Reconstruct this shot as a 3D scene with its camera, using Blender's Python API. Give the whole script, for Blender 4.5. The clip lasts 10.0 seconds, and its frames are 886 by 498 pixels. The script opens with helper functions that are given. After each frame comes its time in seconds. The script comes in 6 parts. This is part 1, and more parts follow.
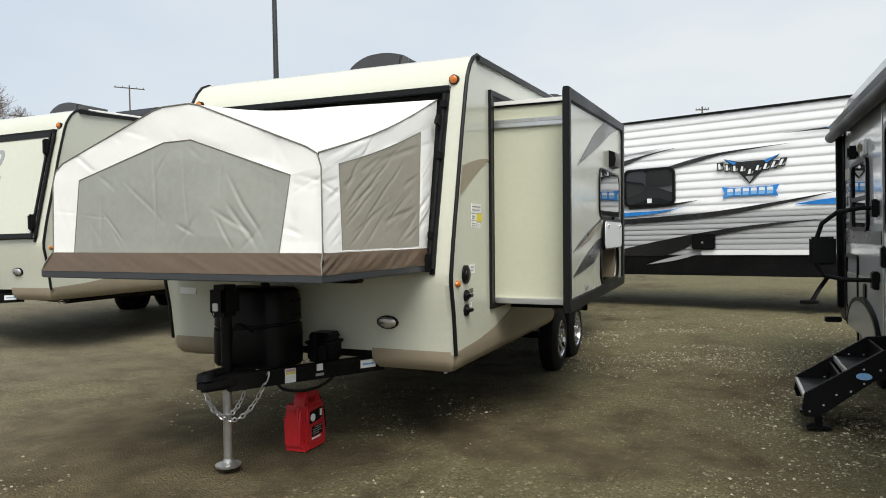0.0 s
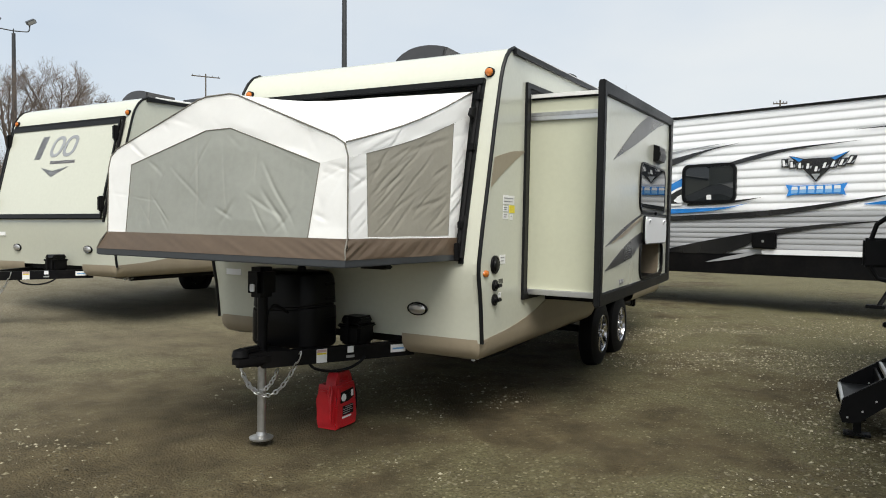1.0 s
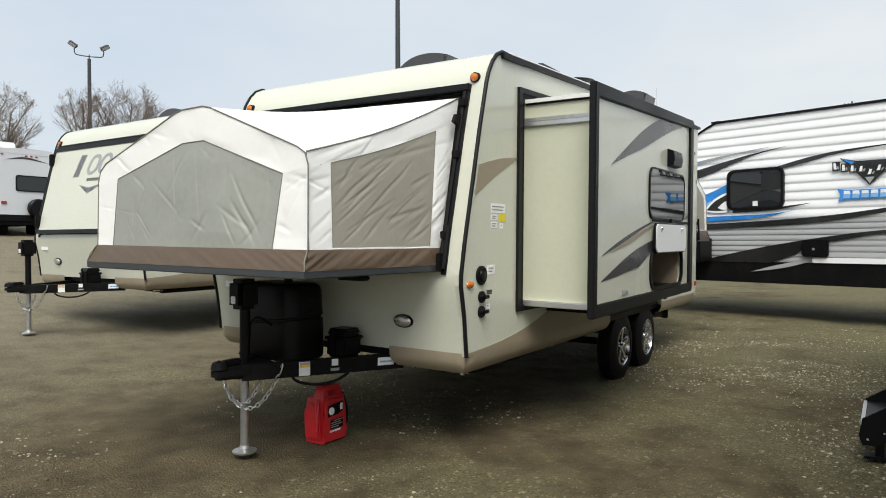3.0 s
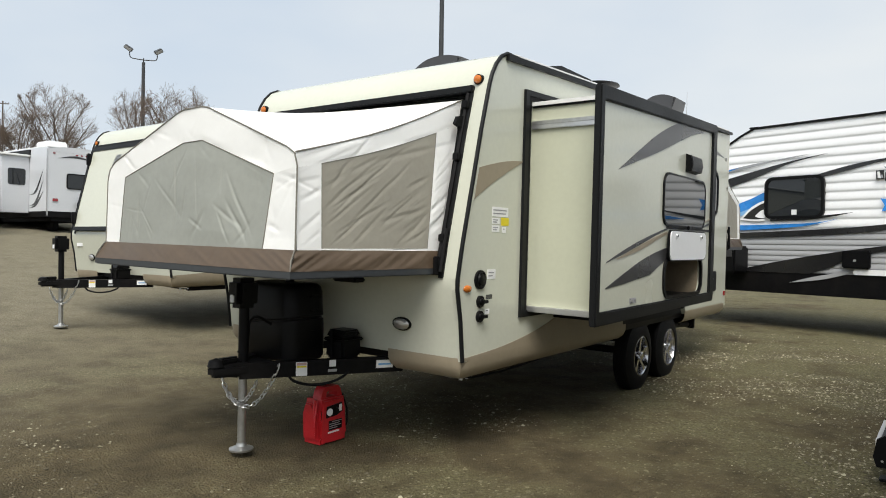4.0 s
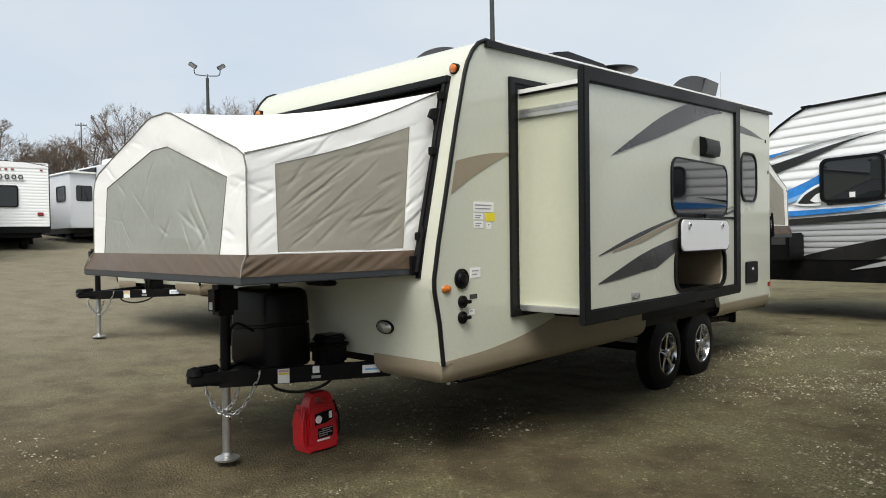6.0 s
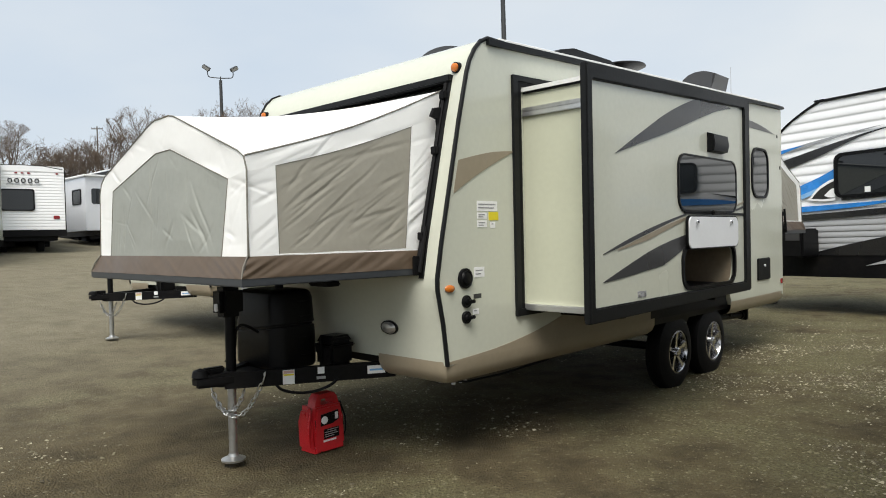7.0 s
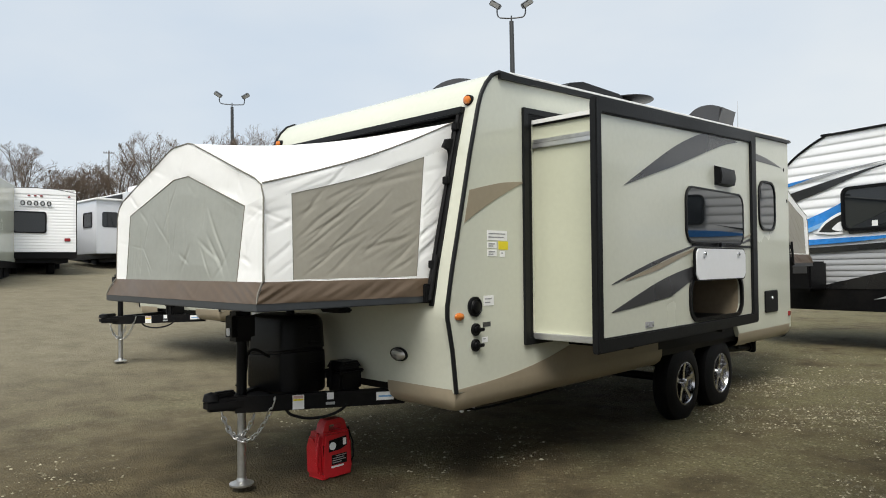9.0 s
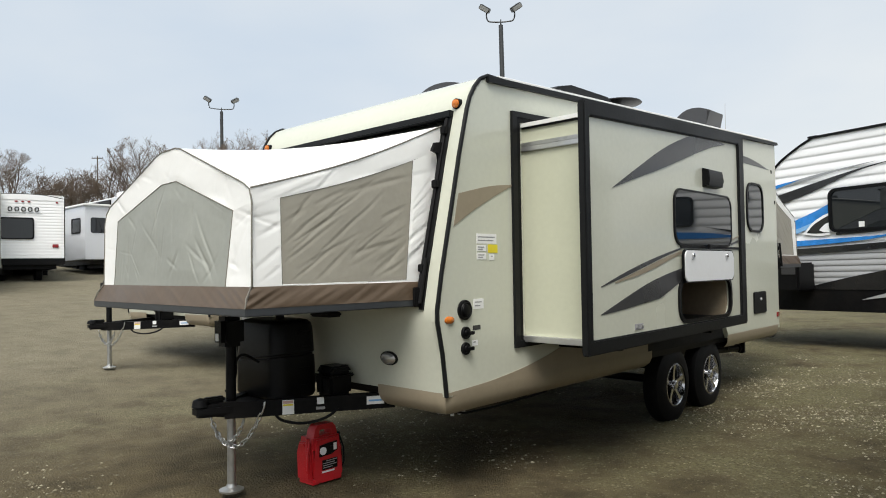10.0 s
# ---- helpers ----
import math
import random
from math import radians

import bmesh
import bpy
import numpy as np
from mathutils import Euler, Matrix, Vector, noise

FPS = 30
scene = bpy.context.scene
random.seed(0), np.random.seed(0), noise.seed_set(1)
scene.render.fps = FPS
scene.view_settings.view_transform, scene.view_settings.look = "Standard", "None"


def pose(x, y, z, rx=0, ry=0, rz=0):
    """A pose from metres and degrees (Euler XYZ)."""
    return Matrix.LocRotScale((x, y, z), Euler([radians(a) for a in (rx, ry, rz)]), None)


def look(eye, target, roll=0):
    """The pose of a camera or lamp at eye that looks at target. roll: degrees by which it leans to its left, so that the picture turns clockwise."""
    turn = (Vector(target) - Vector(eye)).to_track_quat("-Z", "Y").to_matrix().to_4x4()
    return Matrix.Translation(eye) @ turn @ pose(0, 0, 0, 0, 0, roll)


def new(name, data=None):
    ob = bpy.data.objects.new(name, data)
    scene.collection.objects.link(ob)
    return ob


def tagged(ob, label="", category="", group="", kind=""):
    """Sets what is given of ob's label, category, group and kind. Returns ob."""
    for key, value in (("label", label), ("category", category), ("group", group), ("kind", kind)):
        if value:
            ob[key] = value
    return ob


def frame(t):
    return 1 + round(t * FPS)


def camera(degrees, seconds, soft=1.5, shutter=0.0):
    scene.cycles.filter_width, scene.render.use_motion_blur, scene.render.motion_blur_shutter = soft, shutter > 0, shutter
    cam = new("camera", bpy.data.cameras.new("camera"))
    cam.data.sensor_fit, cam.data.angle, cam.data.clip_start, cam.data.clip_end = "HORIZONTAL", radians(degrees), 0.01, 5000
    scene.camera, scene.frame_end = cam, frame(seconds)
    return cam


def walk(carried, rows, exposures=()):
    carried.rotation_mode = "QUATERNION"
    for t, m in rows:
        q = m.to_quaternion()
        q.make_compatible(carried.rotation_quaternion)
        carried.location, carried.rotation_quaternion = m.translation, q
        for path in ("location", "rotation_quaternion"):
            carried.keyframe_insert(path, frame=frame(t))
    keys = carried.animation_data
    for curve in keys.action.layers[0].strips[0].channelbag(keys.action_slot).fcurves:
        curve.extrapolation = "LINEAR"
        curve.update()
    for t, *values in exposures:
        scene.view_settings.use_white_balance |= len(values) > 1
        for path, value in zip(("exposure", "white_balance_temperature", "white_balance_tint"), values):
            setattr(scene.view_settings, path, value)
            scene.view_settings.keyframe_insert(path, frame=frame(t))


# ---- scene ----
cam = camera(65.9, 10.0, soft=1.0)
PATH = [
    (0, (1.672, -4.216, 1.446), (0.898, -2.373, 1.412), -1.2),
    (0.5, (1.812, -4.217, 1.447), (0.968, -2.405, 1.4), -0.6),
    (1, (1.92, -4.205, 1.436), (0.978, -2.442, 1.377), 0.4),
    (1.5, (2.0, -4.127, 1.425), (1.024, -2.382, 1.353), 0.5),
    (2, (2.087, -4.001, 1.427), (1.081, -2.274, 1.349), 0.8),
    (2.5, (2.17, -3.906, 1.421), (1.125, -2.202, 1.362), 0.3),
    (3, (2.305, -3.831, 1.427), (1.208, -2.158, 1.401), -0.2),
    (3.2, (2.359, -3.811, 1.432), (1.231, -2.159, 1.409), 0.1),
    (4.5, (2.582, -3.473, 1.412), (1.357, -1.893, 1.402), 0.7),
    (5, (2.631, -3.341, 1.403), (1.373, -1.787, 1.395), -0.1),
    (5.5, (2.731, -3.215, 1.408), (1.428, -1.697, 1.397), -1.1),
    (5.7, (2.779, -3.166, 1.41), (1.453, -1.669, 1.398), -1.1),
    (7, (2.865, -3.053, 1.415), (1.486, -1.605, 1.398), -1.8),
    (7.5, (2.871, -3.066, 1.415), (1.492, -1.618, 1.423), -1.9),
    (8, (2.88, -3.086, 1.416), (1.501, -1.637, 1.453), -1.7),
    (8.5, (2.88, -3.108, 1.414), (1.491, -1.669, 1.466), -1.3),
    (9, (2.891, -3.119, 1.42), (1.501, -1.683, 1.484), -1.0),
    (9.5, (2.895, -3.115, 1.421), (1.513, -1.671, 1.491), -1.3),
    (10, (2.899, -3.112, 1.419), (1.528, -1.658, 1.493), -1.4),
]
walk(cam, [(t, look(eye, target, roll)) for t, eye, target, roll in PATH])

# ---- world, sun ----
world = bpy.data.worlds.new("sky")
scene.world = world
world.use_nodes = True
wn, wl = world.node_tree.nodes, world.node_tree.links
wn.clear()
w_out = wn.new("ShaderNodeOutputWorld")
w_bg = wn.new("ShaderNodeBackground")
w_sky = wn.new("ShaderNodeTexSky")
w_sky.sky_type = "NISHITA"
w_sky.sun_disc = False
w_sky.sun_elevation = radians(57)
w_sky.sun_rotation = radians(148)
w_sky.dust_density = 3.0
w_scale = wn.new("ShaderNodeMix")
w_scale.data_type = "RGBA"
w_scale.blend_type = "MULTIPLY"
w_scale.inputs[0].default_value = 1.0
w_scale.inputs[7].default_value = (0.085, 0.085, 0.085, 1)
w_co = wn.new("ShaderNodeTexCoord")
w_map = wn.new("ShaderNodeMapping")
w_map.inputs["Scale"].default_value = (1.0, 1.0, 2.6)
w_noise = wn.new("ShaderNodeTexNoise")
w_noise.inputs["Scale"].default_value = 1.3
w_noise.inputs["Detail"].default_value = 5.0
w_noise.inputs["Roughness"].default_value = 0.5
w_ramp = wn.new("ShaderNodeValToRGB")
w_ramp.color_ramp.elements[0].position = 0.30
w_ramp.color_ramp.elements[0].color = (0.55, 0.635, 0.73, 1)
w_ramp.color_ramp.elements[1].position = 0.68
w_ramp.color_ramp.elements[1].color = (0.735, 0.765, 0.775, 1)
w_mix = wn.new("ShaderNodeMix")
w_mix.data_type = "RGBA"
w_mix.inputs[0].default_value = 0.85
wl.new(w_sky.outputs[0], w_scale.inputs[6])
wl.new(w_co.outputs["Generated"], w_map.inputs[0])
wl.new(w_map.outputs[0], w_noise.inputs[0])
wl.new(w_noise.outputs[0], w_ramp.inputs[0])
wl.new(w_scale.outputs[2], w_mix.inputs[6])
wl.new(w_ramp.outputs[0], w_mix.inputs[7])
wl.new(w_mix.outputs[2], w_bg.inputs[0])
w_bg.inputs[1].default_value = 1.22
wl.new(w_bg.outputs[0], w_out.inputs[0])

sun = new("sun", bpy.data.lights.new("sun", "SUN"))
sun.data.energy = 4.4
sun.data.angle = radians(40)
sun.data.color = (1.0, 0.965, 0.895)
sun.matrix_world = look((0, 0, 11.33), (-3.9, 6.24, 0))


# ---- materials ----
def material(name, color, rough=0.5, metal=0.0, vary=0.06, scale=3.0, bump=0.0, bump_scale=60.0, stain=None, stain_amount=0.0,
             coat=0.0, grime_scale=1.2, spec=0.5):
    """A painted or plain surface with two scales of variation, fine relief and optional stains."""
    m = bpy.data.materials.new(name)
    m.use_nodes = True
    n, l = m.node_tree.nodes, m.node_tree.links
    b = n["Principled BSDF"]
    b.inputs["Roughness"].default_value = rough
    b.inputs["Metallic"].default_value = metal
    b.inputs["Specular IOR Level"].default_value = spec
    b.inputs["Coat Weight"].default_value = coat
    b.inputs["Coat Roughness"].default_value = 0.08
    co = n.new("ShaderNodeTexCoord")
    big, fine = n.new("ShaderNodeTexNoise"), n.new("ShaderNodeTexNoise")
    for node, sc, det in ((big, grime_scale, 6.0), (fine, scale * 9.0, 4.0)):
        node.inputs["Scale"].default_value = sc
        node.inputs["Detail"].default_value = det
        l.new(co.outputs["Object"], node.inputs["Vector"])
    mixed = n.new("ShaderNodeMath")
    mixed.operation = "ADD"
    l.new(big.outputs[0], mixed.inputs[0])
    l.new(fine.outputs[0], mixed.inputs[1])
    rng = n.new("ShaderNodeMapRange")
    rng.inputs["From Min"].default_value, rng.inputs["From Max"].default_value = 0.7, 1.3
    rng.inputs["To Min"].default_value, rng.inputs["To Max"].default_value = 1.0 - vary, 1.0 + vary
    l.new(mixed.outputs[0], rng.inputs[0])
    mul = n.new("ShaderNodeMix")
    mul.data_type, mul.blend_type = "RGBA", "MULTIPLY"
    mul.inputs[0].default_value = 1.0
    mul.inputs[6].default_value = (*color, 1)
    l.new(rng.outputs[0], mul.inputs[7])
    last = mul.outputs[2]
    if stain:
        sn = n.new("ShaderNodeTexNoise")
        sn.inputs["Scale"].default_value, sn.inputs["Detail"].default_value = grime_scale * 2.3, 8.0
        l.new(co.outputs["Object"], sn.inputs["Vector"])
        sr = n.new("ShaderNodeMapRange")
        sr.inputs["From Min"].default_value, sr.inputs["From Max"].default_value = 0.5, 0.72
        sr.inputs["To Max"].default_value = stain_amount
        l.new(sn.outputs[0], sr.inputs[0])
        sm = n.new("ShaderNodeMix")
        sm.data_type = "RGBA"
        l.new(sr.outputs[0], sm.inputs[0])
        l.new(last, sm.inputs[6])
        sm.inputs[7].default_value = (*stain, 1)
        last = sm.outputs[2]
    l.new(last, b.inputs["Base Color"])
    rr = n.new("ShaderNodeMapRange")
    rr.inputs["From Min"].default_value, rr.inputs["From Max"].default_value = 0.3, 0.7
    rr.inputs["To Min"].default_value, rr.inputs["To Max"].default_value = max(0.02, rough - 0.07), min(1.0, rough + 0.07)
    l.new(big.outputs[0], rr.inputs[0])
    l.new(rr.outputs[0], b.inputs["Roughness"])
    if bump:
        bn = n.new("ShaderNodeTexNoise")
        bn.inputs["Scale"].default_value, bn.inputs["Detail"].default_value = bump_scale, 5.0
        l.new(co.outputs["Object"], bn.inputs["Vector"])
        bu = n.new("ShaderNodeBump")
        bu.inputs["Strength"].default_value, bu.inputs["Distance"].default_value = bump, 0.01
        l.new(bn.outputs[0], bu.inputs["Height"])
        l.new(bu.outputs[0], b.inputs["Normal"])
    return m


CREAM = material("cream_gelcoat", (0.555, 0.565, 0.475), 0.22, vary=0.03, coat=0.35, stain=(0.48, 0.48, 0.40), stain_amount=0.12, grime_scale=0.7)
CREAM_MATT = material("cream_laminate", (0.515, 0.525, 0.405), 0.38, vary=0.03, stain=(0.44, 0.43, 0.33), stain_amount=0.12)
TAN = material("tan_paint", (0.285, 0.24, 0.172), 0.35, vary=0.05, stain=(0.2, 0.16, 0.12), stain_amount=0.3)
TRIM = material("charcoal_trim", (0.0095, 0.010, 0.0105), 0.42, vary=0.12, bump=0.1, spec=0.16)
PLATFORM = material("slate_bed_edge", (0.042, 0.046, 0.050), 0.4, vary=0.1, spec=0.4)
RUBBER = material("black_rubber", (0.007, 0.007, 0.0075), 0.6, vary=0.2, bump=0.15, spec=0.12)
PLASTIC = material("black_plastic", (0.005, 0.005, 0.0055), 0.36, vary=0.2, bump=0.12, bump_scale=300, spec=0.14)
STEEL = material("black_frame_paint", (0.006, 0.006, 0.0065), 0.45, vary=0.3, stain=(0.03, 0.025, 0.02), stain_amount=0.2, spec=0.1)
ZINC = material("galvanised_steel", (0.52, 0.52, 0.51), 0.42, 0.9, vary=0.15, bump=0.1)
ALU = material("aluminium", (0.62, 0.62, 0.62), 0.35, 0.85, vary=0.05)
CHROME = material("polished_alloy", (0.55, 0.55, 0.57), 0.2, 1.0, vary=0.04)
WHITE = material("white_plastic", (0.78, 0.79, 0.80), 0.35, vary=0.02)
ROOFWHITE = material("white_roof_membrane", (0.74, 0.74, 0.72), 0.6, vary=0.05)
AMBER = material("amber_lens", (0.55, 0.15, 0.015), 0.2, vary=0.08, coat=0.5)
REDLENS = material("red_lens", (0.26, 0.018, 0.022), 0.2, vary=0.08, coat=0.5)
RED = material("red_plastic", (0.50, 0.016, 0.022), 0.38, vary=0.1, bump=0.2, bump_scale=200)
GREYDECAL = material("charcoal_decal", (0.038, 0.038, 0.040), 0.28, vary=0.1, coat=0.12)
BLUEDECAL = material("blue_decal", (0.022, 0.215, 0.62), 0.25, vary=0.25, scale=1.0, coat=0.3)
LIGHTBLUE = material("light_blue_decal", (0.22, 0.45, 0.75), 0.25, vary=0.1, coat=0.3)
BLACKDECAL = material("black_decal", (0.012, 0.012, 0.013), 0.25, vary=0.1, coat=0.3)
SILVER = material("silver_decal", (0.35, 0.36, 0.37), 0.3, 0.3, vary=0.06)
YELLOW = material("yellow_label", (0.75, 0.62, 0.02), 0.5, vary=0.03)
LABELPINK = material("faded_pink_label", (0.55, 0.36, 0.33), 0.5, vary=0.03)
PAPER = material("white_label", (0.80, 0.80, 0.79), 0.5, vary=0.02)
INK = material("label_ink", (0.28, 0.28, 0.29), 0.6, vary=0.1)
SIDING = material("white_siding", (0.89, 0.895, 0.90), 0.33, vary=0.025, coat=0.15, grime_scale=0.5)
GREYSIDING = material("grey_siding", (0.37, 0.375, 0.385), 0.33, vary=0.04, coat=0.15, grime_scale=0.5)
SILVERSIDE = material("silver_fibreglass", (0.60, 0.615, 0.64), 0.1, vary=0.03, coat=0.4)
GLASSDARK = material("tinted_glass", (0.012, 0.014, 0.016), 0.03, vary=0.05)
GLASSDARK.node_tree.nodes["Principled BSDF"].inputs["Specular IOR Level"].default_value = 0.6
GLASSDARK.node_tree.links.remove(GLASSDARK.node_tree.nodes["Principled BSDF"].inputs["Roughness"].links[0])
GLASSDARK.node_tree.nodes["Principled BSDF"].inputs["Roughness"].default_value = 0.015
WOODIN = material("plywood_interior", (0.30, 0.24, 0.165), 0.6, vary=0.12)
# near-black that paints in the unlit interior behind the bed opening
SHADEIN = material("interior_shade", (0.02, 0.025, 0.025), 0.8, vary=0.2)


def cloth_material(name, color, rough, depth, scale, vary=0.05, sheer=0.0):
    """Woven cloth with long ridged creases at two angles and a fine weave."""
    m = material(name, color, rough, vary=vary, grime_scale=1.5)
    n, l = m.node_tree.nodes, m.node_tree.links
    co = n.new("ShaderNodeTexCoord")
    add = None
    for ang, stretch, sc, gain in ((35, 4.5, scale, 1.0), (-48, 3.5, scale * 1.25, 0.8), (80, 5.0, scale * 0.7, 0.7), (10, 2.0, scale * 3.0, 0.35)):
        mp = n.new("ShaderNodeMapping")
        mp.inputs["Rotation"].default_value = (radians(ang * 0.9), radians(ang), radians(18))
        mp.inputs["Scale"].default_value = (1.0, 1.0, 1.0 / stretch)
        t = n.new("ShaderNodeTexNoise")
        t.noise_type = "RIDGED_MULTIFRACTAL"
        t.inputs["Scale"].default_value, t.inputs["Detail"].default_value = sc, 1.5
        t.inputs["Distortion"].default_value = 0.35
        l.new(co.outputs["Object"], mp.inputs[0])
        l.new(mp.outputs[0], t.inputs["Vector"])
        k = n.new("ShaderNodeMath")
        k.operation = "MULTIPLY_ADD"
        k.inputs[1].default_value = gain
        l.new(t.outputs[0], k.inputs[0])
        if add:
            l.new(add, k.inputs[2])
        else:
            k.inputs[2].default_value = 0.0
        add = k.outputs[0]
    bu = n.new("ShaderNodeBump")
    bu.inputs["Strength"].default_value, bu.inputs["Distance"].default_value = 1.0, depth
    l.new(add, bu.inputs["Height"])
    l.new(bu.outputs[0], n["Principled BSDF"].inputs["Normal"])
    if sheer:
        tr = n.new("ShaderNodeBsdfTranslucent")
        tr.inputs["Color"].default_value = (*color, 1)
        l.new(bu.outputs[0], tr.inputs["Normal"])
        mx = n.new("ShaderNodeMixShader")
        mx.inputs[0].default_value = sheer
        l.new(n["Principled BSDF"].outputs[0], mx.inputs[1])
        l.new(tr.outputs[0], mx.inputs[2])
        l.new(mx.outputs[0], n["Material Output"].inputs["Surface"])
    return m


CANVAS = cloth_material("white_tent_canvas", (0.93, 0.93, 0.905), 0.7, 0.0022, 2.2, 0.02, 0.14)
MESH = cloth_material("grey_window_screen", (0.335, 0.345, 0.31), 0.5, 0.0022, 2.6, 0.06, 0.08)
# same cloth as MESH; the sides' browner lighting and backing put into the colour
MESH_SIDE = cloth_material("side_tinted_window_screen", (0.335, 0.315, 0.262), 0.5, 0.0022, 2.6, 0.06, 0.08)
BROWN = cloth_material("brown_vinyl_skirt", (0.088, 0.062, 0.041), 0.42, 0.004, 3.0, 0.08)
BROWN.node_tree.nodes["Principled BSDF"].inputs["Specular IOR Level"].default_value = 0.35
PIPING = material("grey_piping", (0.16, 0.15, 0.125), 0.7, vary=0.1)
BARK = material("grey_brown_bark", (0.12, 0.098, 0.082), 0.9, vary=0.25, bump=0.4)
TWIG = material("brown_twigs", (0.145, 0.112, 0.088), 0.9, vary=0.3)
POLE = material("dark_bronze_pole", (0.030, 0.032, 0.034), 0.45, vary=0.15)
WOODPOLE = material("weathered_wood_pole", (0.10, 0.085, 0.07), 0.9, vary=0.25)


def ground_material():
    m = bpy.data.materials.new("gravel_and_dirt")
    m.use_nodes = True
    n, l = m.node_tree.nodes, m.node_tree.links
    b = n["Principled BSDF"]
    b.inputs["Roughness"].default_value = 0.92
    b.inputs["Specular IOR Level"].default_value = 0.25
    co = n.new("ShaderNodeTexCoord")

    def tex(kind, scale, detail=6.0):
        t = n.new(kind)
        t.inputs["Scale"].default_value = scale
        if kind == "ShaderNodeTexNoise":
            t.inputs["Detail"].default_value = detail
            t.inputs["Roughness"].default_value = 0.6
        l.new(co.outputs["Object"], t.inputs["Vector"])
        return t

    def mix(fac, a, c, mode="MIX"):
        k = n.new("ShaderNodeMix")
        k.data_type, k.blend_type = "RGBA", mode
        for sock, v in ((k.inputs[0], fac), (k.inputs[6], a), (k.inputs[7], c)):
            if isinstance(v, (int, float)):
                sock.default_value = v
            elif isinstance(v, tuple):
                sock.default_value = (*v, 1)
            else:
                l.new(v, sock)
        return k.outputs[2]

    def ramp(src, lo, hi, a=0.0, c=1.0):
        r = n.new("ShaderNodeMapRange")
        r.inputs["From Min"].default_value, r.inputs["From Max"].default_value = lo, hi
        r.inputs["To Min"].default_value, r.inputs["To Max"].default_value = a, c
        l.new(src, r.inputs[0])
        return r.outputs[0]

    patches = tex("ShaderNodeTexNoise", 0.55, 8.0)
    medium = tex("ShaderNodeTexNoise", 2.6, 8.0)
    grit = tex("ShaderNodeTexNoise", 48.0, 6.0)
    pebbles = tex("ShaderNodeTexVoronoi", 60.0)
    sep = n.new("ShaderNodeSeparateXYZ")
    l.new(co.outputs["Object"], sep.inputs[0])

    def total(a, c):
        k = n.new("ShaderNodeMath")
        k.operation = "ADD"
        l.new(a, k.inputs[0])
        l.new(c, k.inputs[1])
        return k.outputs[0]

    def product(a, c):
        k = n.new("ShaderNodeMath")
        k.operation = "MULTIPLY"
        l.new(a, k.inputs[0])
        l.new(c, k.inputs[1])
        return k.outputs[0]

    drift = total(total(ramp(sep.outputs[1], -3.0, 6.0, -0.12, 0.08), ramp(sep.outputs[0], -1.0, 2.0, -0.04, 0.05)), total(patches.outputs[0], ramp(medium.outputs[0], 0.3, 0.7, -0.07, 0.07)))
    stony = ramp(drift, 0.40, 0.60)
    dirt = mix(ramp(medium.outputs[0], 0.35, 0.65), (0.056, 0.043, 0.021), (0.126, 0.100, 0.052))
    gravel = mix(ramp(grit.outputs[0], 0.35, 0.65), (0.064, 0.057, 0.027), (0.212, 0.194, 0.100))
    col = mix(stony, dirt, gravel)
    for scale, lo, much in ((13.0, 0.90, 0.25), (24.0, 0.80, 0.6), (46.0, 0.66, 0.9)):
        chips = tex("ShaderNodeTexVoronoi", scale)
        cell = n.new("ShaderNodeSeparateColor")
        l.new(chips.outputs["Color"], cell.inputs[0])
        here = product(ramp(cell.outputs[0], lo, lo + 0.05), ramp(chips.outputs["Distance"], 0.44, 0.34))
        here = product(here, ramp(drift, 0.33, 0.62, 0.06, much))
        tone = mix(cell.outputs[1], (0.05, 0.042, 0.022), (0.42, 0.38, 0.24))
        col = mix(here, col, tone)
    col = mix(ramp(grit.outputs[0], 0.30, 0.70, 0.0, 0.38), col, (0.060, 0.047, 0.027))
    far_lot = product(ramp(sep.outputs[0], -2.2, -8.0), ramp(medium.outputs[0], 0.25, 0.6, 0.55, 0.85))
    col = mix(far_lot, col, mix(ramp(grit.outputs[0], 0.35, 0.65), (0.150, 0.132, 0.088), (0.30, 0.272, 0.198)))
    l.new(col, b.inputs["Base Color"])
    h1 = n.new("ShaderNodeMath")
    h1.operation = "ADD"
    l.new(ramp(pebbles.outputs["Distance"], 0.0, 0.6, 0.6, 0.0), h1.inputs[0])
    l.new(grit.outputs[0], h1.inputs[1])
    bu = n.new("ShaderNodeBump")
    bu.inputs["Strength"].default_value, bu.inputs["Distance"].default_value = 0.9, 0.03
    l.new(h1.outputs[0], bu.inputs["Height"])
    l.new(bu.outputs[0], b.inputs["Normal"])
    return m


GROUND = ground_material()


def stone_material():
    """Gravel in which every stone has its own tone."""
    m = material("pale_gravel_stone", (0.2, 0.18, 0.13), 0.9, vary=0.3, scale=2.0, bump=0.3)
    n, l = m.node_tree.nodes, m.node_tree.links
    geo = n.new("ShaderNodeNewGeometry")
    r = n.new("ShaderNodeValToRGB")
    r.color_ramp.elements[0].color = (0.07, 0.058, 0.036, 1)
    r.color_ramp.elements[1].color = (0.44, 0.405, 0.29, 1)
    mid = r.color_ramp.elements.new(0.65)
    mid.color = (0.17, 0.15, 0.094, 1)
    l.new(geo.outputs["Random Per Island"], r.inputs[0])
    l.new(r.outputs[0], n["Principled BSDF"].inputs["Base Color"])
    return m


STONE = stone_material()


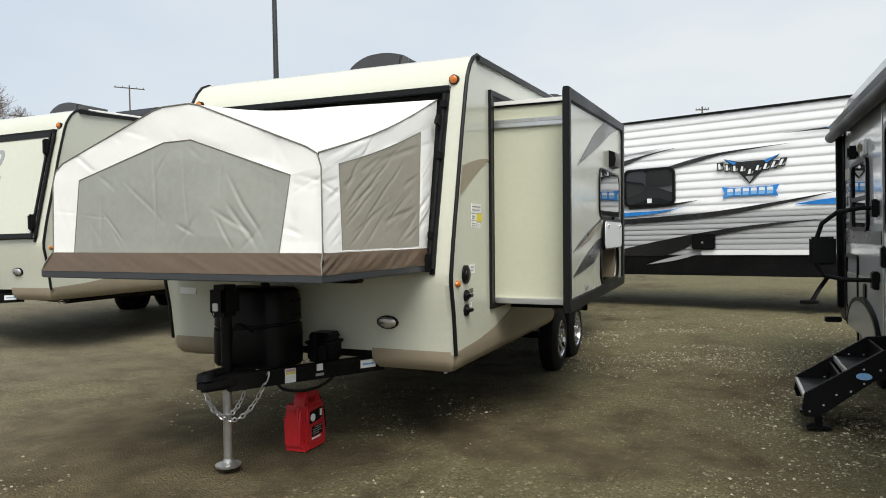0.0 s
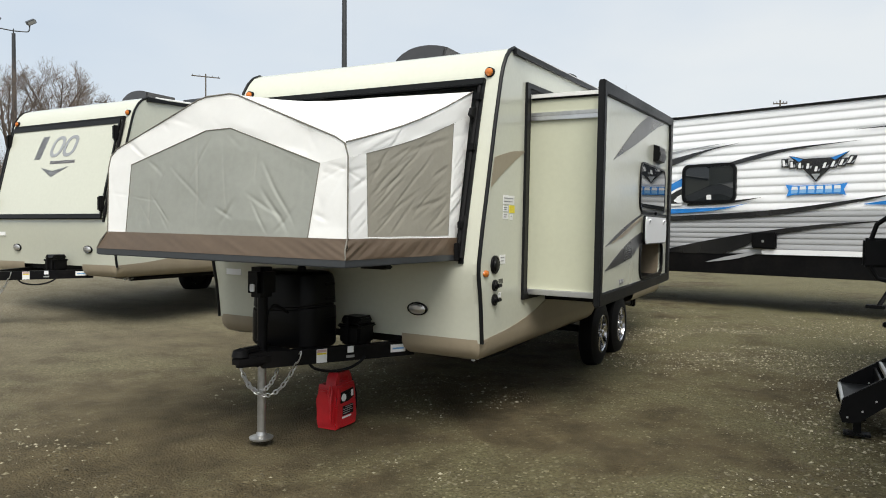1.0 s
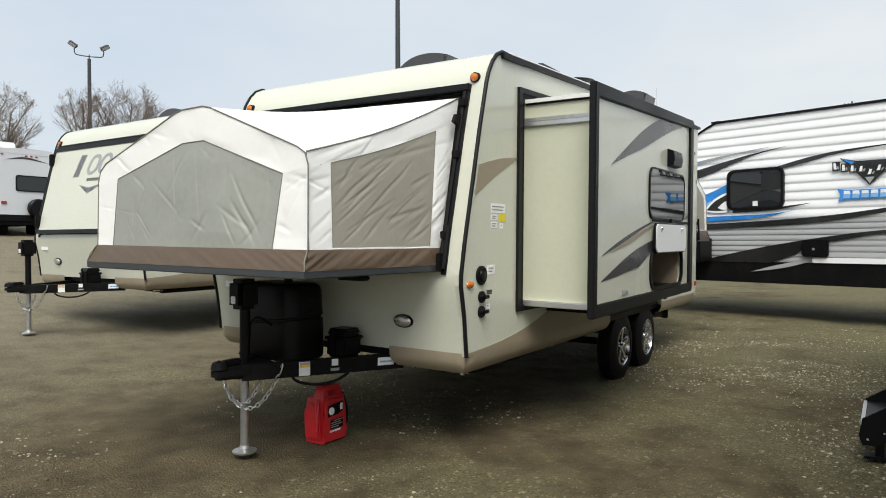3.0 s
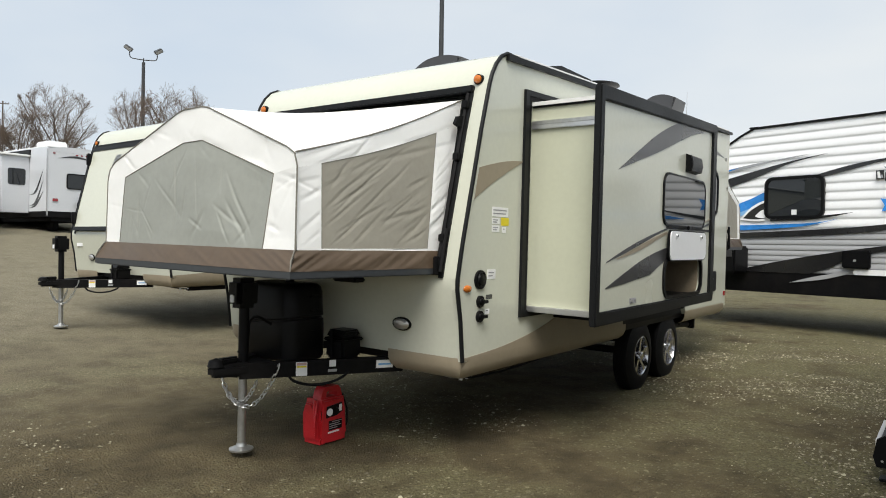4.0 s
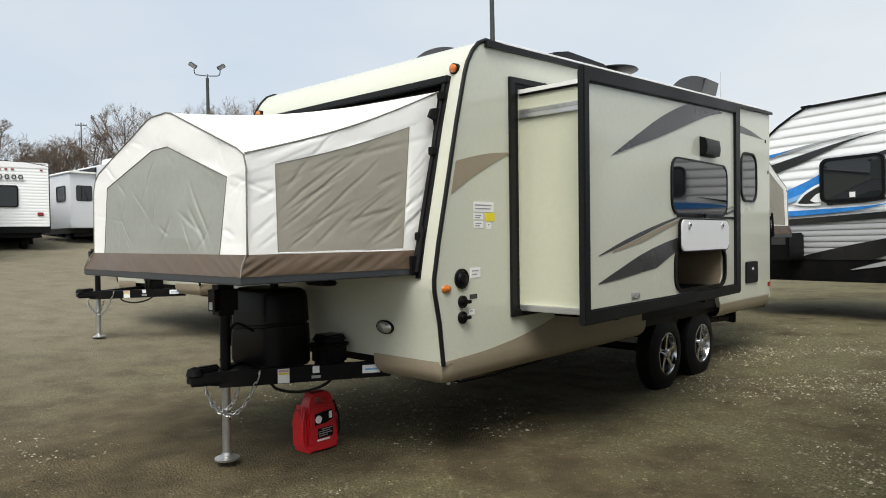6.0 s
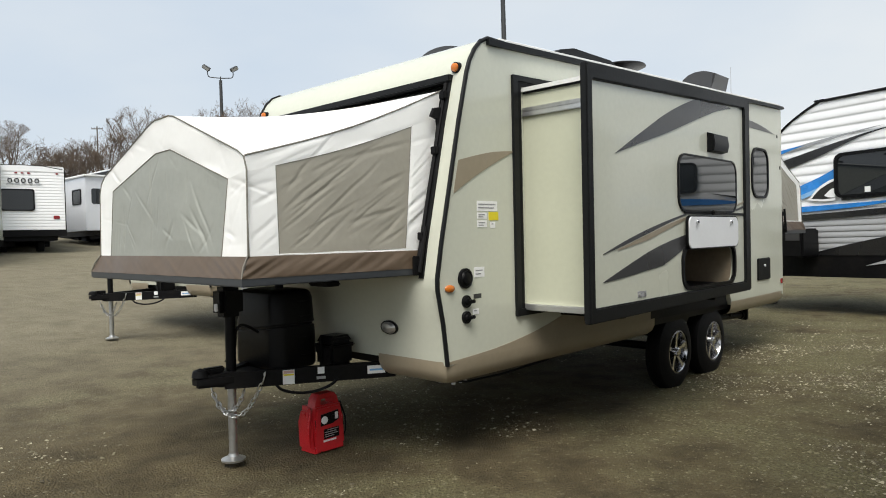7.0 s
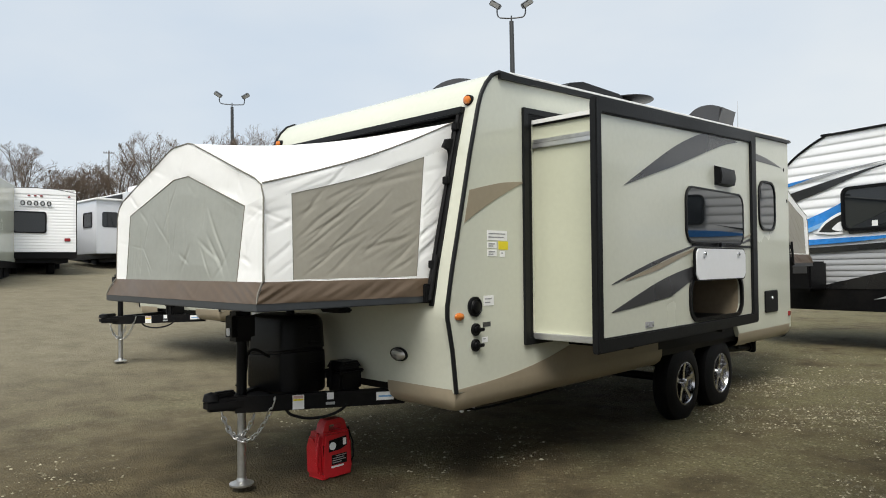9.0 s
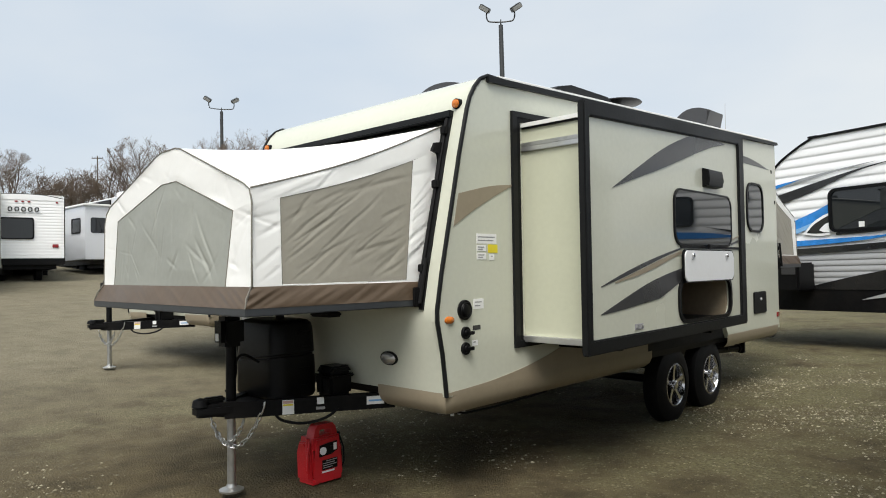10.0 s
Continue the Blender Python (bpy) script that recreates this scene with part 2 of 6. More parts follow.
# ---- mesh helpers ----
def part(name, bm, mat, parent=None, label="", smooth=True):
    """Link a bmesh as one mesh object, under a thing or a part if one is given."""
    bmesh.ops.recalc_face_normals(bm, faces=bm.faces)
    me = bpy.data.meshes.new(name)
    bm.to_mesh(me)
    bm.free()
    me.materials.append(mat)
    if smooth:
        me.polygons.foreach_set("use_smooth", [True] * len(me.polygons))
        me.set_sharp_from_angle(angle=radians(32))
    ob = new(name, me)
    if parent:
        ob.parent = parent
    if label:
        tagged(ob, label)
    return ob


def thing(name, m, label, category, group="", kind=""):
    ob = new(name)
    ob.empty_display_size = 0.2
    ob.matrix_world = m
    return tagged(ob, label, category, group, kind)


def box(x0, x1, y0, y1, z0, z1, bevel=0.0, bm=None, seg=2):
    bm = bm or bmesh.new()
    vs = [bm.verts.new(p) for p in ((x0, y0, z0), (x1, y0, z0), (x1, y1, z0), (x0, y1, z0), (x0, y0, z1), (x1, y0, z1), (x1, y1, z1), (x0, y1, z1))]
    fs = [bm.faces.new([vs[i] for i in q]) for q in ((0, 3, 2, 1), (4, 5, 6, 7), (0, 1, 5, 4), (1, 2, 6, 5), (2, 3, 7, 6), (3, 0, 4, 7))]
    if bevel:
        es = {e for f in fs for e in f.edges}
        bmesh.ops.bevel(bm, geom=list(es), offset=bevel, segments=seg, affect="EDGES", clamp_overlap=True)
    return bm


def prism(points, axis, a, b, bevel=0.0, bm=None):
    """A flat outline drawn out along an axis. x: outline in (y, z); y: in (x, z); z: in (x, y)."""
    bm = bm or bmesh.new()

    def at(p, d):
        return {"x": (d, p[0], p[1]), "y": (p[0], d, p[1]), "z": (p[0], p[1], d)}[axis]

    lo, hi = [bm.verts.new(at(p, a)) for p in points], [bm.verts.new(at(p, b)) for p in points]
    fs = [bm.faces.new(lo), bm.faces.new(hi[::-1])]
    k = len(points)
    for i in range(k):
        fs.append(bm.faces.new((lo[i], lo[(i + 1) % k], hi[(i + 1) % k], hi[i])))
    if bevel:
        bmesh.ops.bevel(bm, geom=list({e for f in fs[:2] for e in f.edges}), offset=bevel, segments=2, affect="EDGES", clamp_overlap=True)
    return bm


def rounded(x0, x1, z0, z1, r, n=5):
    """Outline of a rectangle with round corners."""
    out = []
    for cx, cz, a0 in ((x1 - r, z1 - r, 0), (x0 + r, z1 - r, 90), (x0 + r, z0 + r, 180), (x1 - r, z0 + r, 270)):
        for i in range(n + 1):
            a = radians(a0 + 90 * i / n)
            out.append((cx + r * math.cos(a), cz + r * math.sin(a)))
    return out


def ring(outer, inner, axis, a, b, bm=None):
    """A frame between two outlines with the same number of points, drawn out along an axis."""
    bm = bm or bmesh.new()

    def at(p, d):
        return {"x": (d, p[0], p[1]), "y": (p[0], d, p[1]), "z": (p[0], p[1], d)}[axis]

    rows = [[bm.verts.new(at(p, d)) for p in o] for o, d in ((outer, a), (outer, b), (inner, b), (inner, a))]
    k = len(outer)
    for r in range(4):
        for i in range(k):
            bm.faces.new((rows[r][i], rows[r][(i + 1) % k], rows[(r + 1) % 4][(i + 1) % k], rows[(r + 1) % 4][i]))
    return bm


def cylinder(p, q, r, r2=None, n=20, bm=None, caps=True):
    bm = bm or bmesh.new()
    p, q = Vector(p), Vector(q)
    d = q - p
    m = Matrix.Translation((p + q) / 2) @ d.to_track_quat("Z", "Y").to_matrix().to_4x4()
    bmesh.ops.create_cone(bm, cap_ends=caps, segments=n, radius1=r, radius2=r if r2 is None else r2, depth=d.length, matrix=m)
    return bm


def tube(points, r, n=8, bm=None, closed=False):
    """A round bar along points; r may be one radius or one for each point."""
    bm = bm or bmesh.new()
    pts = [Vector(p) for p in points]
    k = len(pts)
    rs = r if isinstance(r, (list, tuple)) else [r] * k
    rings = []
    ways = [(pts[(i + 1) % k] - pts[i]).normalized() for i in range(k if closed else k - 1)]
    axes = [Vector((0, 0, 1)), Vector((0, 1, 0)), Vector((1, 0, 0))]
    up = min(axes, key=lambda a: max(abs(w.dot(a)) for w in ways))
    for i, p in enumerate(pts):
        if closed:
            t = (pts[(i + 1) % k] - pts[i - 1]).normalized()
        else:
            t = (pts[min(i + 1, k - 1)] - pts[max(i - 1, 0)]).normalized()
        side = t.cross(up)
        if side.length < 0.05:
            side = t.cross(Vector((0.3, 0.5, 0.8)))
        side.normalize()
        top = side.cross(t)
        rings.append([bm.verts.new(p + (side * math.cos(2 * math.pi * j / n) + top * math.sin(2 * math.pi * j / n)) * rs[i]) for j in range(n)])
    for i in range(k if closed else k - 1):
        a, b = rings[i], rings[(i + 1) % k]
        for j in range(n):
            bm.faces.new((a[j], a[(j + 1) % n], b[(j + 1) % n], b[j]))
    if not closed:
        bm.faces.new(rings[0][::-1])
        bm.faces.new(rings[-1])
    return bm


def lathe(profile, axis_point, axis, n=40, bm=None):
    """A turned shape: profile of (along, radius) about an axis ('x' or 'z') through a point."""
    bm = bm or bmesh.new()
    ax, ay, az = axis_point
    rings = []
    for d, r in profile:
        row = []
        for j in range(n):
            c, s = math.cos(2 * math.pi * j / n) * r, math.sin(2 * math.pi * j / n) * r
            row.append(bm.verts.new((ax + d, ay + c, az + s) if axis == "x" else (ax + c, ay + s, az + d)))
        rings.append(row)
    for a, b in zip(rings, rings[1:]):
        for j in range(n):
            bm.faces.new((a[j], a[(j + 1) % n], b[(j + 1) % n], b[j]))
    return bm


def at_length(poly, u):
    """The point at the share u of a chain of points, by its segments' lengths."""
    pts = [Vector(p) for p in poly]
    ls = [(b - a).length for a, b in zip(pts, pts[1:])]
    d = u * sum(ls)
    for a, b, k in zip(pts, pts[1:], ls):
        if d <= k or b is pts[-1]:
            return a.lerp(b, min(1.0, d / k) if k else 0.0)
        d -= k
    return pts[-1]


def ruled(pa, pb, nu, nv, ripple=None, bm=None, thick=0.0):
    """Cloth between two chains of points: nu steps along, nv across; ripple(u, v) pushes it along its normal."""
    bm = bm or bmesh.new()
    grid = []
    for i in range(nu + 1):
        u = i / nu
        a, b = at_length(pa, u), at_length(pb, u)
        grid.append([a.lerp(b, j / nv) for j in range(nv + 1)])
    vs = []
    for i in range(nu + 1):
        row = []
        for j in range(nv + 1):
            p = grid[i][j]
            du = grid[min(i + 1, nu)][j] - grid[max(i - 1, 0)][j]
            dv = grid[i][min(j + 1, nv)] - grid[i][max(j - 1, 0)]
            nn = du.cross(dv).normalized()
            row.append(bm.verts.new(p + nn * (ripple(i / nu, j / nv, p) if ripple else 0.0)))
        vs.append(row)
    for i in range(nu):
        for j in range(nv):
            bm.faces.new((vs[i][j], vs[i + 1][j], vs[i + 1][j + 1], vs[i][j + 1]))
    if thick:
        bmesh.ops.solidify(bm, geom=bm.faces[:], thickness=thick)
    return bm


def crease_lines(seed):
    """Fold lines on the tent cloth: place along the wall, height, direction, length, width and depth of each."""
    rnd = random.Random(seed)
    out = []
    for _ in range(46):
        # long slanting pulls on the side wall, rising towards the trailer
        a = radians(rnd.gauss(31, 9))
        out.append((rnd.uniform(-1.45, -0.1), rnd.uniform(1.36, 2.05), math.cos(a), math.sin(a), rnd.uniform(0.14, 0.5), rnd.uniform(0.005, 0.013), rnd.uniform(0.3, 1.0)))
    for _ in range(40):
        # fine fan of creases on the end wall
        a = radians(rnd.choice((rnd.gauss(88, 9), rnd.gauss(62, 9), rnd.gauss(128, 12), rnd.gauss(160, 10))))
        out.append((rnd.uniform(-3.4, -1.5), rnd.uniform(1.38, 2.15), math.cos(a), math.sin(a), rnd.uniform(0.08, 0.34), rnd.uniform(0.005, 0.012), rnd.uniform(0.4, 1.25)))
    for h in (-3.22, -3.17, -3.13, -1.72, -1.68):
        out.append((h, 1.42, 0.15, 0.99, 0.18, 0.010, 0.9))
    out.append((-2.62, 1.72, 0.05, 1.0, 0.34, 0.009, 1.2))
    return out


CREASES = crease_lines(3)


def folds(u, v, p):
    """Creases of stretched cloth, fading at the hems."""
    k = min(1.0, 7 * u, 7 * (1 - u)) * min(1.0, 6 * v, 6 * (1 - v))
    big = noise.noise((p.x * 2.0 + 3, p.y * 2.0, p.z * 2.0)) + 0.4 * noise.noise((p.x * 6.0, p.y * 6.0, p.z * 6.0))
    h = p.x + p.y + 0.02 * noise.noise((p.x * 4, p.y * 4, p.z * 4))
    s = 0.0
    for ch, cz, dx, dz, ln, w, g in CREASES:
        x, z = h - ch, p.z - cz
        along, off = x * dx + z * dz, (-x * dz + z * dx) / w
        if abs(along) < ln and abs(off) < 3.0:
            s += g * w * (1 - (along / ln) ** 2) * math.exp(-off * off / 2) * (0.62 - 0.75 * off)
    return k * (0.009 * big + 0.5 * s)


def lift(x, y):
    """Height of the lot: level at the trailer, rising gently towards the back rows."""
    s = min(max(0.0, -x - 2.6), 42.0)
    return 0.09 * s * s / (s + 4.0)


# ---- ground ----
def spaced(fine_lo, fine_hi, step, far):
    mid = list(np.arange(fine_lo, fine_hi + step / 2, step))
    lo, hi, d = [], [], step
    a, b = fine_lo, fine_hi
    while a > -far:
        d *= 1.35
        a -= d
        b += d
        lo.append(a)
        hi.append(b)
    return lo[::-1] + mid + hi


def rough_height(x, y):
    """Ruts, hollows and crumbs of the unpaved lot."""
    near = max(0.0, 1.0 - math.hypot(x, y) / 40.0)
    rut = math.exp(-((x - 2.05 + 0.03 * y + 0.12 * math.sin(y * 0.9)) / 0.22) ** 2) + math.exp(-((x - 0.85 + 0.05 * y) / 0.2) ** 2) * 0.6
    v = 0.022 * noise.noise((x * 0.7, y * 0.7, 0.0)) + 0.020 * noise.noise((x * 2.2, y * 2.2, 4.0)) + 0.010 * noise.noise((x * 6.0, y * 6.0, 9.0)) + 0.005 * noise.noise((x * 15.0, y * 15.0, 2.0))
    v -= 0.05 * math.exp(-((x - 0.98) ** 2 + (y + 0.12) ** 2 * 2.5) / 0.012) - 0.02 * math.exp(-((y + 0.05 + 0.25 * math.sin(x * 2.2)) / 0.07) ** 2) * (1 if 0.6 < x < 2.4 else 0)
    v -= 0.045 * math.exp(-((x + 0.15) / 0.9) ** 2 - ((y - 3.5) / 1.3) ** 2)
    return near * (v - 0.026 * rut * (0.5 + 0.5 * noise.noise((x, y * 0.8, 2.0))) - 0.01)


def lot():
    xs, ys = spaced(-4.0, 5.0, 0.07, 1500), spaced(-3.6, 9.0, 0.08, 1500)
    verts = [(x, y, lift(x, y) + rough_height(x, y)) for y in ys for x in xs]
    w = len(xs)
    faces = [(j * w + i, j * w + i + 1, (j + 1) * w + i + 1, (j + 1) * w + i) for j in range(len(ys) - 1) for i in range(w - 1)]
    me = bpy.data.meshes.new("ground")
    me.from_pydata(verts, [], faces)
    me.polygons.foreach_set("use_smooth", [True] * len(faces))
    me.materials.append(GROUND)
    return tagged(new("ground", me), "damp brown dirt and pale gravel of an unpaved sales lot", "ground", kind="structure")


lot()


def gravel():
    """Loose stones, thicker in drifts."""
    rnd = random.Random(5)
    verts, faces = [], []
    base = [(1, 0, 0), (-1, 0, 0), (0, 1, 0), (0, -1, 0), (0, 0, 1), (0, 0, -0.6)]
    tris = [(0, 2, 4), (2, 1, 4), (1, 3, 4), (3, 0, 4), (2, 0, 5), (1, 2, 5), (3, 1, 5), (0, 3, 5)]
    made = 0
    while made < 38000:
        x, y = rnd.uniform(-3.2, 4.4), rnd.uniform(-2.6, 9.0)
        if rnd.random() < 0.45:
            x, y = rnd.uniform(-0.4, 3.4), rnd.uniform(-1.5, 6.5)
        d = noise.noise((x * 0.6, y * 0.6, 7.0)) + 0.6 * noise.noise((x * 2.1, y * 2.1, 3.0))
        if rnd.random() > 0.05 + 0.05 * max(0.0, min(y + 1.0, 6.0)) + 0.07 * min(max(x, 0.0), 2.0) + 1.4 * d - 0.6 * math.exp(-((x - 0.1) / 0.8) ** 2 - ((y - 0.9) / 0.9) ** 2):
            continue
        r = 0.003 + 0.013 * rnd.random() ** 3.2
        k = len(verts)
        a = rnd.uniform(0, 6.28)
        ca, sa = math.cos(a), math.sin(a)
        sx, sy, sz = r * rnd.uniform(0.7, 1.5), r * rnd.uniform(0.7, 1.2), r * rnd.uniform(0.45, 0.8)
        z0 = lift(x, y) + rough_height(x, y) + sz * 0.3
        for bx, by, bz in base:
            px, py = bx * sx * rnd.uniform(0.75, 1.2), by * sy * rnd.uniform(0.75, 1.2)
            verts.append((x + px * ca - py * sa, y + px * sa + py * ca, z0 + bz * sz))
        faces += [(k + p, k + q, k + s) for p, q, s in tris]
        made += 1
    me = bpy.data.meshes.new("gravel")
    me.from_pydata(verts, [], faces)
    me.materials.append(STONE)
    return tagged(new("gravel", me), "loose pale gravel stones scattered over the dirt", "gravel", kind="stuff")


gravel()


# ---- folding-tent trailers ----
FRONT = [(-0.025, 0.66), (-0.058, 0.93), (-0.10, 1.13), (-0.10, 1.20), (-0.055, 1.43), (0.02, 1.745), (0.122, 2.18), (0.205, 2.49),
         (0.235, 2.57), (0.285, 2.65), (0.345, 2.71), (0.42, 2.745)]
LENGTH, WIDTH = 6.2, 2.44


def roof_z(y):
    return 2.745 + (y - 0.42) * 0.047


def front_y(z):
    for (y0, z0), (y1, z1) in zip(FRONT, FRONT[1:]):
        if z <= z1:
            return y0 + (y1 - y0) * (z - z0) / (z1 - z0)
    return FRONT[-1][0]


def front_strip(bm, x0, x1, z0, z1):
    """A piece of the curved front wall, 5 cm thick."""
    zs = [z0] + [z for _, z in FRONT if z0 < z < z1] + [z1]
    out = [(front_y(z), z) for z in zs]
    inn = [(front_y(z) + 0.05, z) for z in zs][::-1]
    prism(out + inn, "x", x0, x1, bm=bm)


def decal(name, pts, x, parent, mat, label="", t=0.003):
    return part(name, prism(pts, "x", x, x + t), mat, parent, label, smooth=False)


def curve(points, n=6):
    """A smooth chain through a few points."""
    out = []
    k = len(points)
    for i in range(k - 1):
        p0, p1, p2, p3 = points[max(i - 1, 0)], points[i], points[i + 1], points[min(i + 2, k - 1)]
        for j in range(n):
            t = j / n
            out.append(tuple(0.5 * (2 * b + (c - a) * t + (2 * a - 5 * b + 4 * c - d) * t * t + (3 * b - a - 3 * c + d) * t ** 3)
                             for a, b, c, d in zip(p0, p1, p2, p3)))
    out.append(tuple(points[-1]))
    return out


def wheel(parent, x, y, z, r=0.345, side=1):
    """A tyre with its five-spoke alloy rim, facing +x for side 1."""
    w = 0.205
    o = x - w * side
    prof = [(0.02, 0.20), (0.0, 0.215), (0.0, 0.25), (0.012, 0.30), (0.035, r - 0.012), (0.06, r), (w - 0.06, r), (w - 0.035, r - 0.012),
            (w - 0.012, 0.30), (w, 0.25), (w, 0.215), (w - 0.02, 0.20)]
    bm = lathe([(d * side, q) for d, q in prof], (o, y, z), "x", 56)
    for d in (0.075, 0.10, 0.13):
        bmesh.ops.create_cone(bm, cap_ends=False, segments=56, radius1=r + 0.004, radius2=r + 0.004, depth=0.02,
                              matrix=Matrix.Translation((o + d * side, y, z)) @ pose(0, 0, 0, 0, 90, 0))
    tyre = part("tyre", bm, RUBBER, parent, "black radial trailer tyre with dusty tread")
    rim = [(w - 0.02, 0.20), (w - 0.006, 0.205), (w - 0.004, 0.195), (w - 0.03, 0.182), (w - 0.09, 0.174)]
    rim_ob = part("rim", lathe([(d * side, q) for d, q in rim], (o, y, z), "x", 48), CHROME, tyre, "polished alloy rim with five spokes")
    for i in range(5):
        a = radians(72 * i + 18)
        c, s = math.cos(a), math.sin(a)
        bm = bmesh.new()
        pts = []
        for d, hw, rr in ((w - 0.028, 0.026, 0.035), (w - 0.024, 0.014, 0.11), (w - 0.012, 0.024, 0.19)):
            pts.append([(d, hw, rr), (d, -hw, rr), (d - 0.035, -hw, rr), (d - 0.035, hw, rr)])
        rows = [[bm.verts.new((o + d * side, y + rr * c - h * s, z + rr * s + h * c)) for d, h, rr in row] for row in pts]
        for a_, b_ in zip(rows, rows[1:]):
            for j in range(4):
                bm.faces.new((a_[j], a_[(j + 1) % 4], b_[(j + 1) % 4], b_[j]))
        bm.faces.new(rows[0])
        bm.faces.new(rows[-1])
        part("spoke", bm, CHROME, tyre)
    part("hub_cap", lathe([((w - 0.03) * side, 0.045), ((w - 0.005) * side, 0.042), ((w + 0.004) * side, 0.03), ((w + 0.006) * side, 0.0005)], (o, y, z), "x", 20), CHROME, tyre)
    part("brake_drum", cylinder((o + 0.02 * side, y, z), (o + (w - 0.085) * side, y, z), 0.176), RUBBER, tyre)
    return tyre


def bed_tent(trailer, mirror=False):
    """The folded-out bed: platform, brown skirt, white canvas with grey screens."""
    flip = Matrix.Translation((0.143, LENGTH, 0.09)) @ Matrix.Diagonal((1.117, -1.1, 1.07, 1)) if mirror else Matrix.Identity(4)

    def put(name, bm, mat, parent, label=""):
        bm.transform(flip)
        return part(name, bm, mat, parent, label)

    bm = prism([(-2.275, -1.27), (-0.235, -1.27), (-0.17, -0.11), (-2.31, -0.11)], "z", 1.220, 1.268, 0.006)
    deck = put("bed_platform", bm, PLATFORM, trailer, "charcoal folded-down bed platform")
    zb, zt = 1.262, 1.374
    bot = [(-2.305, -0.10), (-2.272, -1.272), (-0.233, -1.272), (-0.168, -0.10)]
    top = [(-2.26, -0.05), (-2.235, -1.215), (-0.262, -1.215), (-0.195, -0.05)]
    for i, n in ((0, 14), (1, 40), (2, 26)):
        a = [(*bot[i], zb), (*bot[i + 1], zb)]
        b = [(*top[i], zt), (*top[i + 1], zt)]
        lean = (0.0, 1.0, -1.0)[i]

        def tuck(u, v, p):
            run = p.x + p.y
            near = math.exp(-9 * (1 - u if i == 1 else u))
            pull = noise.noise((run * 4.5 + lean * p.z * 9, p.z * 2.0, 1.0 + i))
            fine = noise.noise((run * 17 + lean * p.z * 30, p.z * 4.0, 4.0))
            calm = 0.45 if i == 1 else 1.0
            return math.sin(math.pi * v) ** 0.6 * (calm * 0.020 * (0.4 - abs(pull)) + (0.004 * calm + 0.012 * near) * fine)

        put("skirt_panel", ruled(a, b, n * 8, 16, tuck), BROWN, deck, "brown vinyl tent skirt with creases")
    for c, d in zip(bot[1:3], top[1:3]):
        put("skirt_seam", tube([(*c, zb), ((c[0] + d[0]) / 2, (c[1] + d[1]) / 2 - 0.012, (zb + zt) / 2), (*d, zt + 0.01)], [0.003, 0.0045, 0.0035], 6), PIPING, deck, "pale seam at the skirt corner")
    yf = -1.205
    outer = [(-2.235, yf - 0.01, zt), (-2.235, yf - 0.004, 1.80), (-2.215, yf, 1.875), (-2.15, yf, 1.925), (-1.40, yf, 2.195), (-1.33, yf, 2.210), (-1.14, yf, 2.214), (-1.07, yf, 2.20), (-0.36, yf, 1.928), (-0.295, yf, 1.89), (-0.272, yf, 1.82), (-0.262, yf - 0.01, zt)]
    inner = [(-2.055, yf - 0.008, zt - 0.003), (-2.01, yf, 1.815), (-1.33, yf, 2.005), (-1.13, yf, 2.010), (-0.462, yf, 1.785), (-0.535, yf - 0.008, zt - 0.003)]
    put("front_canvas", ruled(outer[1:11], inner[1:5], 150, 14, folds), CANVAS, deck, "white canvas tent end wall")
    put("front_canvas", ruled(outer[0:2], inner[0:2], 50, 12, folds), CANVAS, deck)
    put("front_canvas", ruled(outer[10:12], inner[4:6], 50, 16, folds), CANVAS, deck)
    put("window_screen", ruled(inner[1:5], [inner[0], inner[5]], 240, 100, folds), MESH, deck, "wrinkled grey see-through tent window")
    put("window_hem", tube(inner, 0.0035, 5), PIPING, deck)
    put("tent_seam", tube(outer, 0.0045, 6), PIPING, deck, "dark piping along the tent frame")
    ht = 2.415
    back = [(-2.27, 0.19, ht - 0.02), (-1.5, 0.20, ht + 0.01), (-1.0, 0.20, ht + 0.01), (-0.215, 0.19, ht - 0.01)]
    sag = lambda u, v, p: -0.05 * math.sin(math.pi * v) * (0.65 + abs(2 * u - 1) ** 2 * 0.55) + 0.3 * folds(u, v, p)
    put("tent_roof", ruled(outer[2:10], back, 90, 30, sag), CANVAS, deck, "white canvas tent roof, stretched and sagging")
    for s0, s1, b1, b0, t in (((-0.285, yf, 1.895), (-0.262, yf, zt), (-0.195, -0.05, zt), (-0.215, 0.19, ht - 0.01), 1),
                              ((-2.21, yf, 1.885), (-2.235, yf, zt), (-2.26, -0.05, zt), (-2.27, 0.19, ht - 0.02), 0)):
        s0, s1, b0, b1 = Vector(s0), Vector(s1), Vector(b0), Vector(b1)

        def at(u, v):
            p = s0.lerp(s1, v).lerp(b0.lerp(b1, v), u)
            p.z -= 0.04 * math.sin(math.pi * u) * (1 - v)
            return p

        def cloth(a, b, c, d, nu, nv):
            """Cloth between the wall shares a, b (upper edge) and c, d (lower edge)."""
            def chain(p, q):
                return [at(p[0] + (q[0] - p[0]) * k / 8, p[1] + (q[1] - p[1]) * k / 8) for k in range(9)]
            return ruled(chain(a, b), chain(c, d), nu, nv, folds)

        lt, lb, rt, rb = (0.128, 0.165), (0.146, 0.985), (0.832, 0.165), (0.895, 0.985)
        put("side_canvas", cloth((0, 0), (1, 0), (0, 0.165), (1, 0.165), 130, 14), CANVAS, deck, "white canvas tent side wall")
        put("side_canvas", cloth((0, 0.165), lt, (0, 0.985), lb, 18, 70), CANVAS, deck)
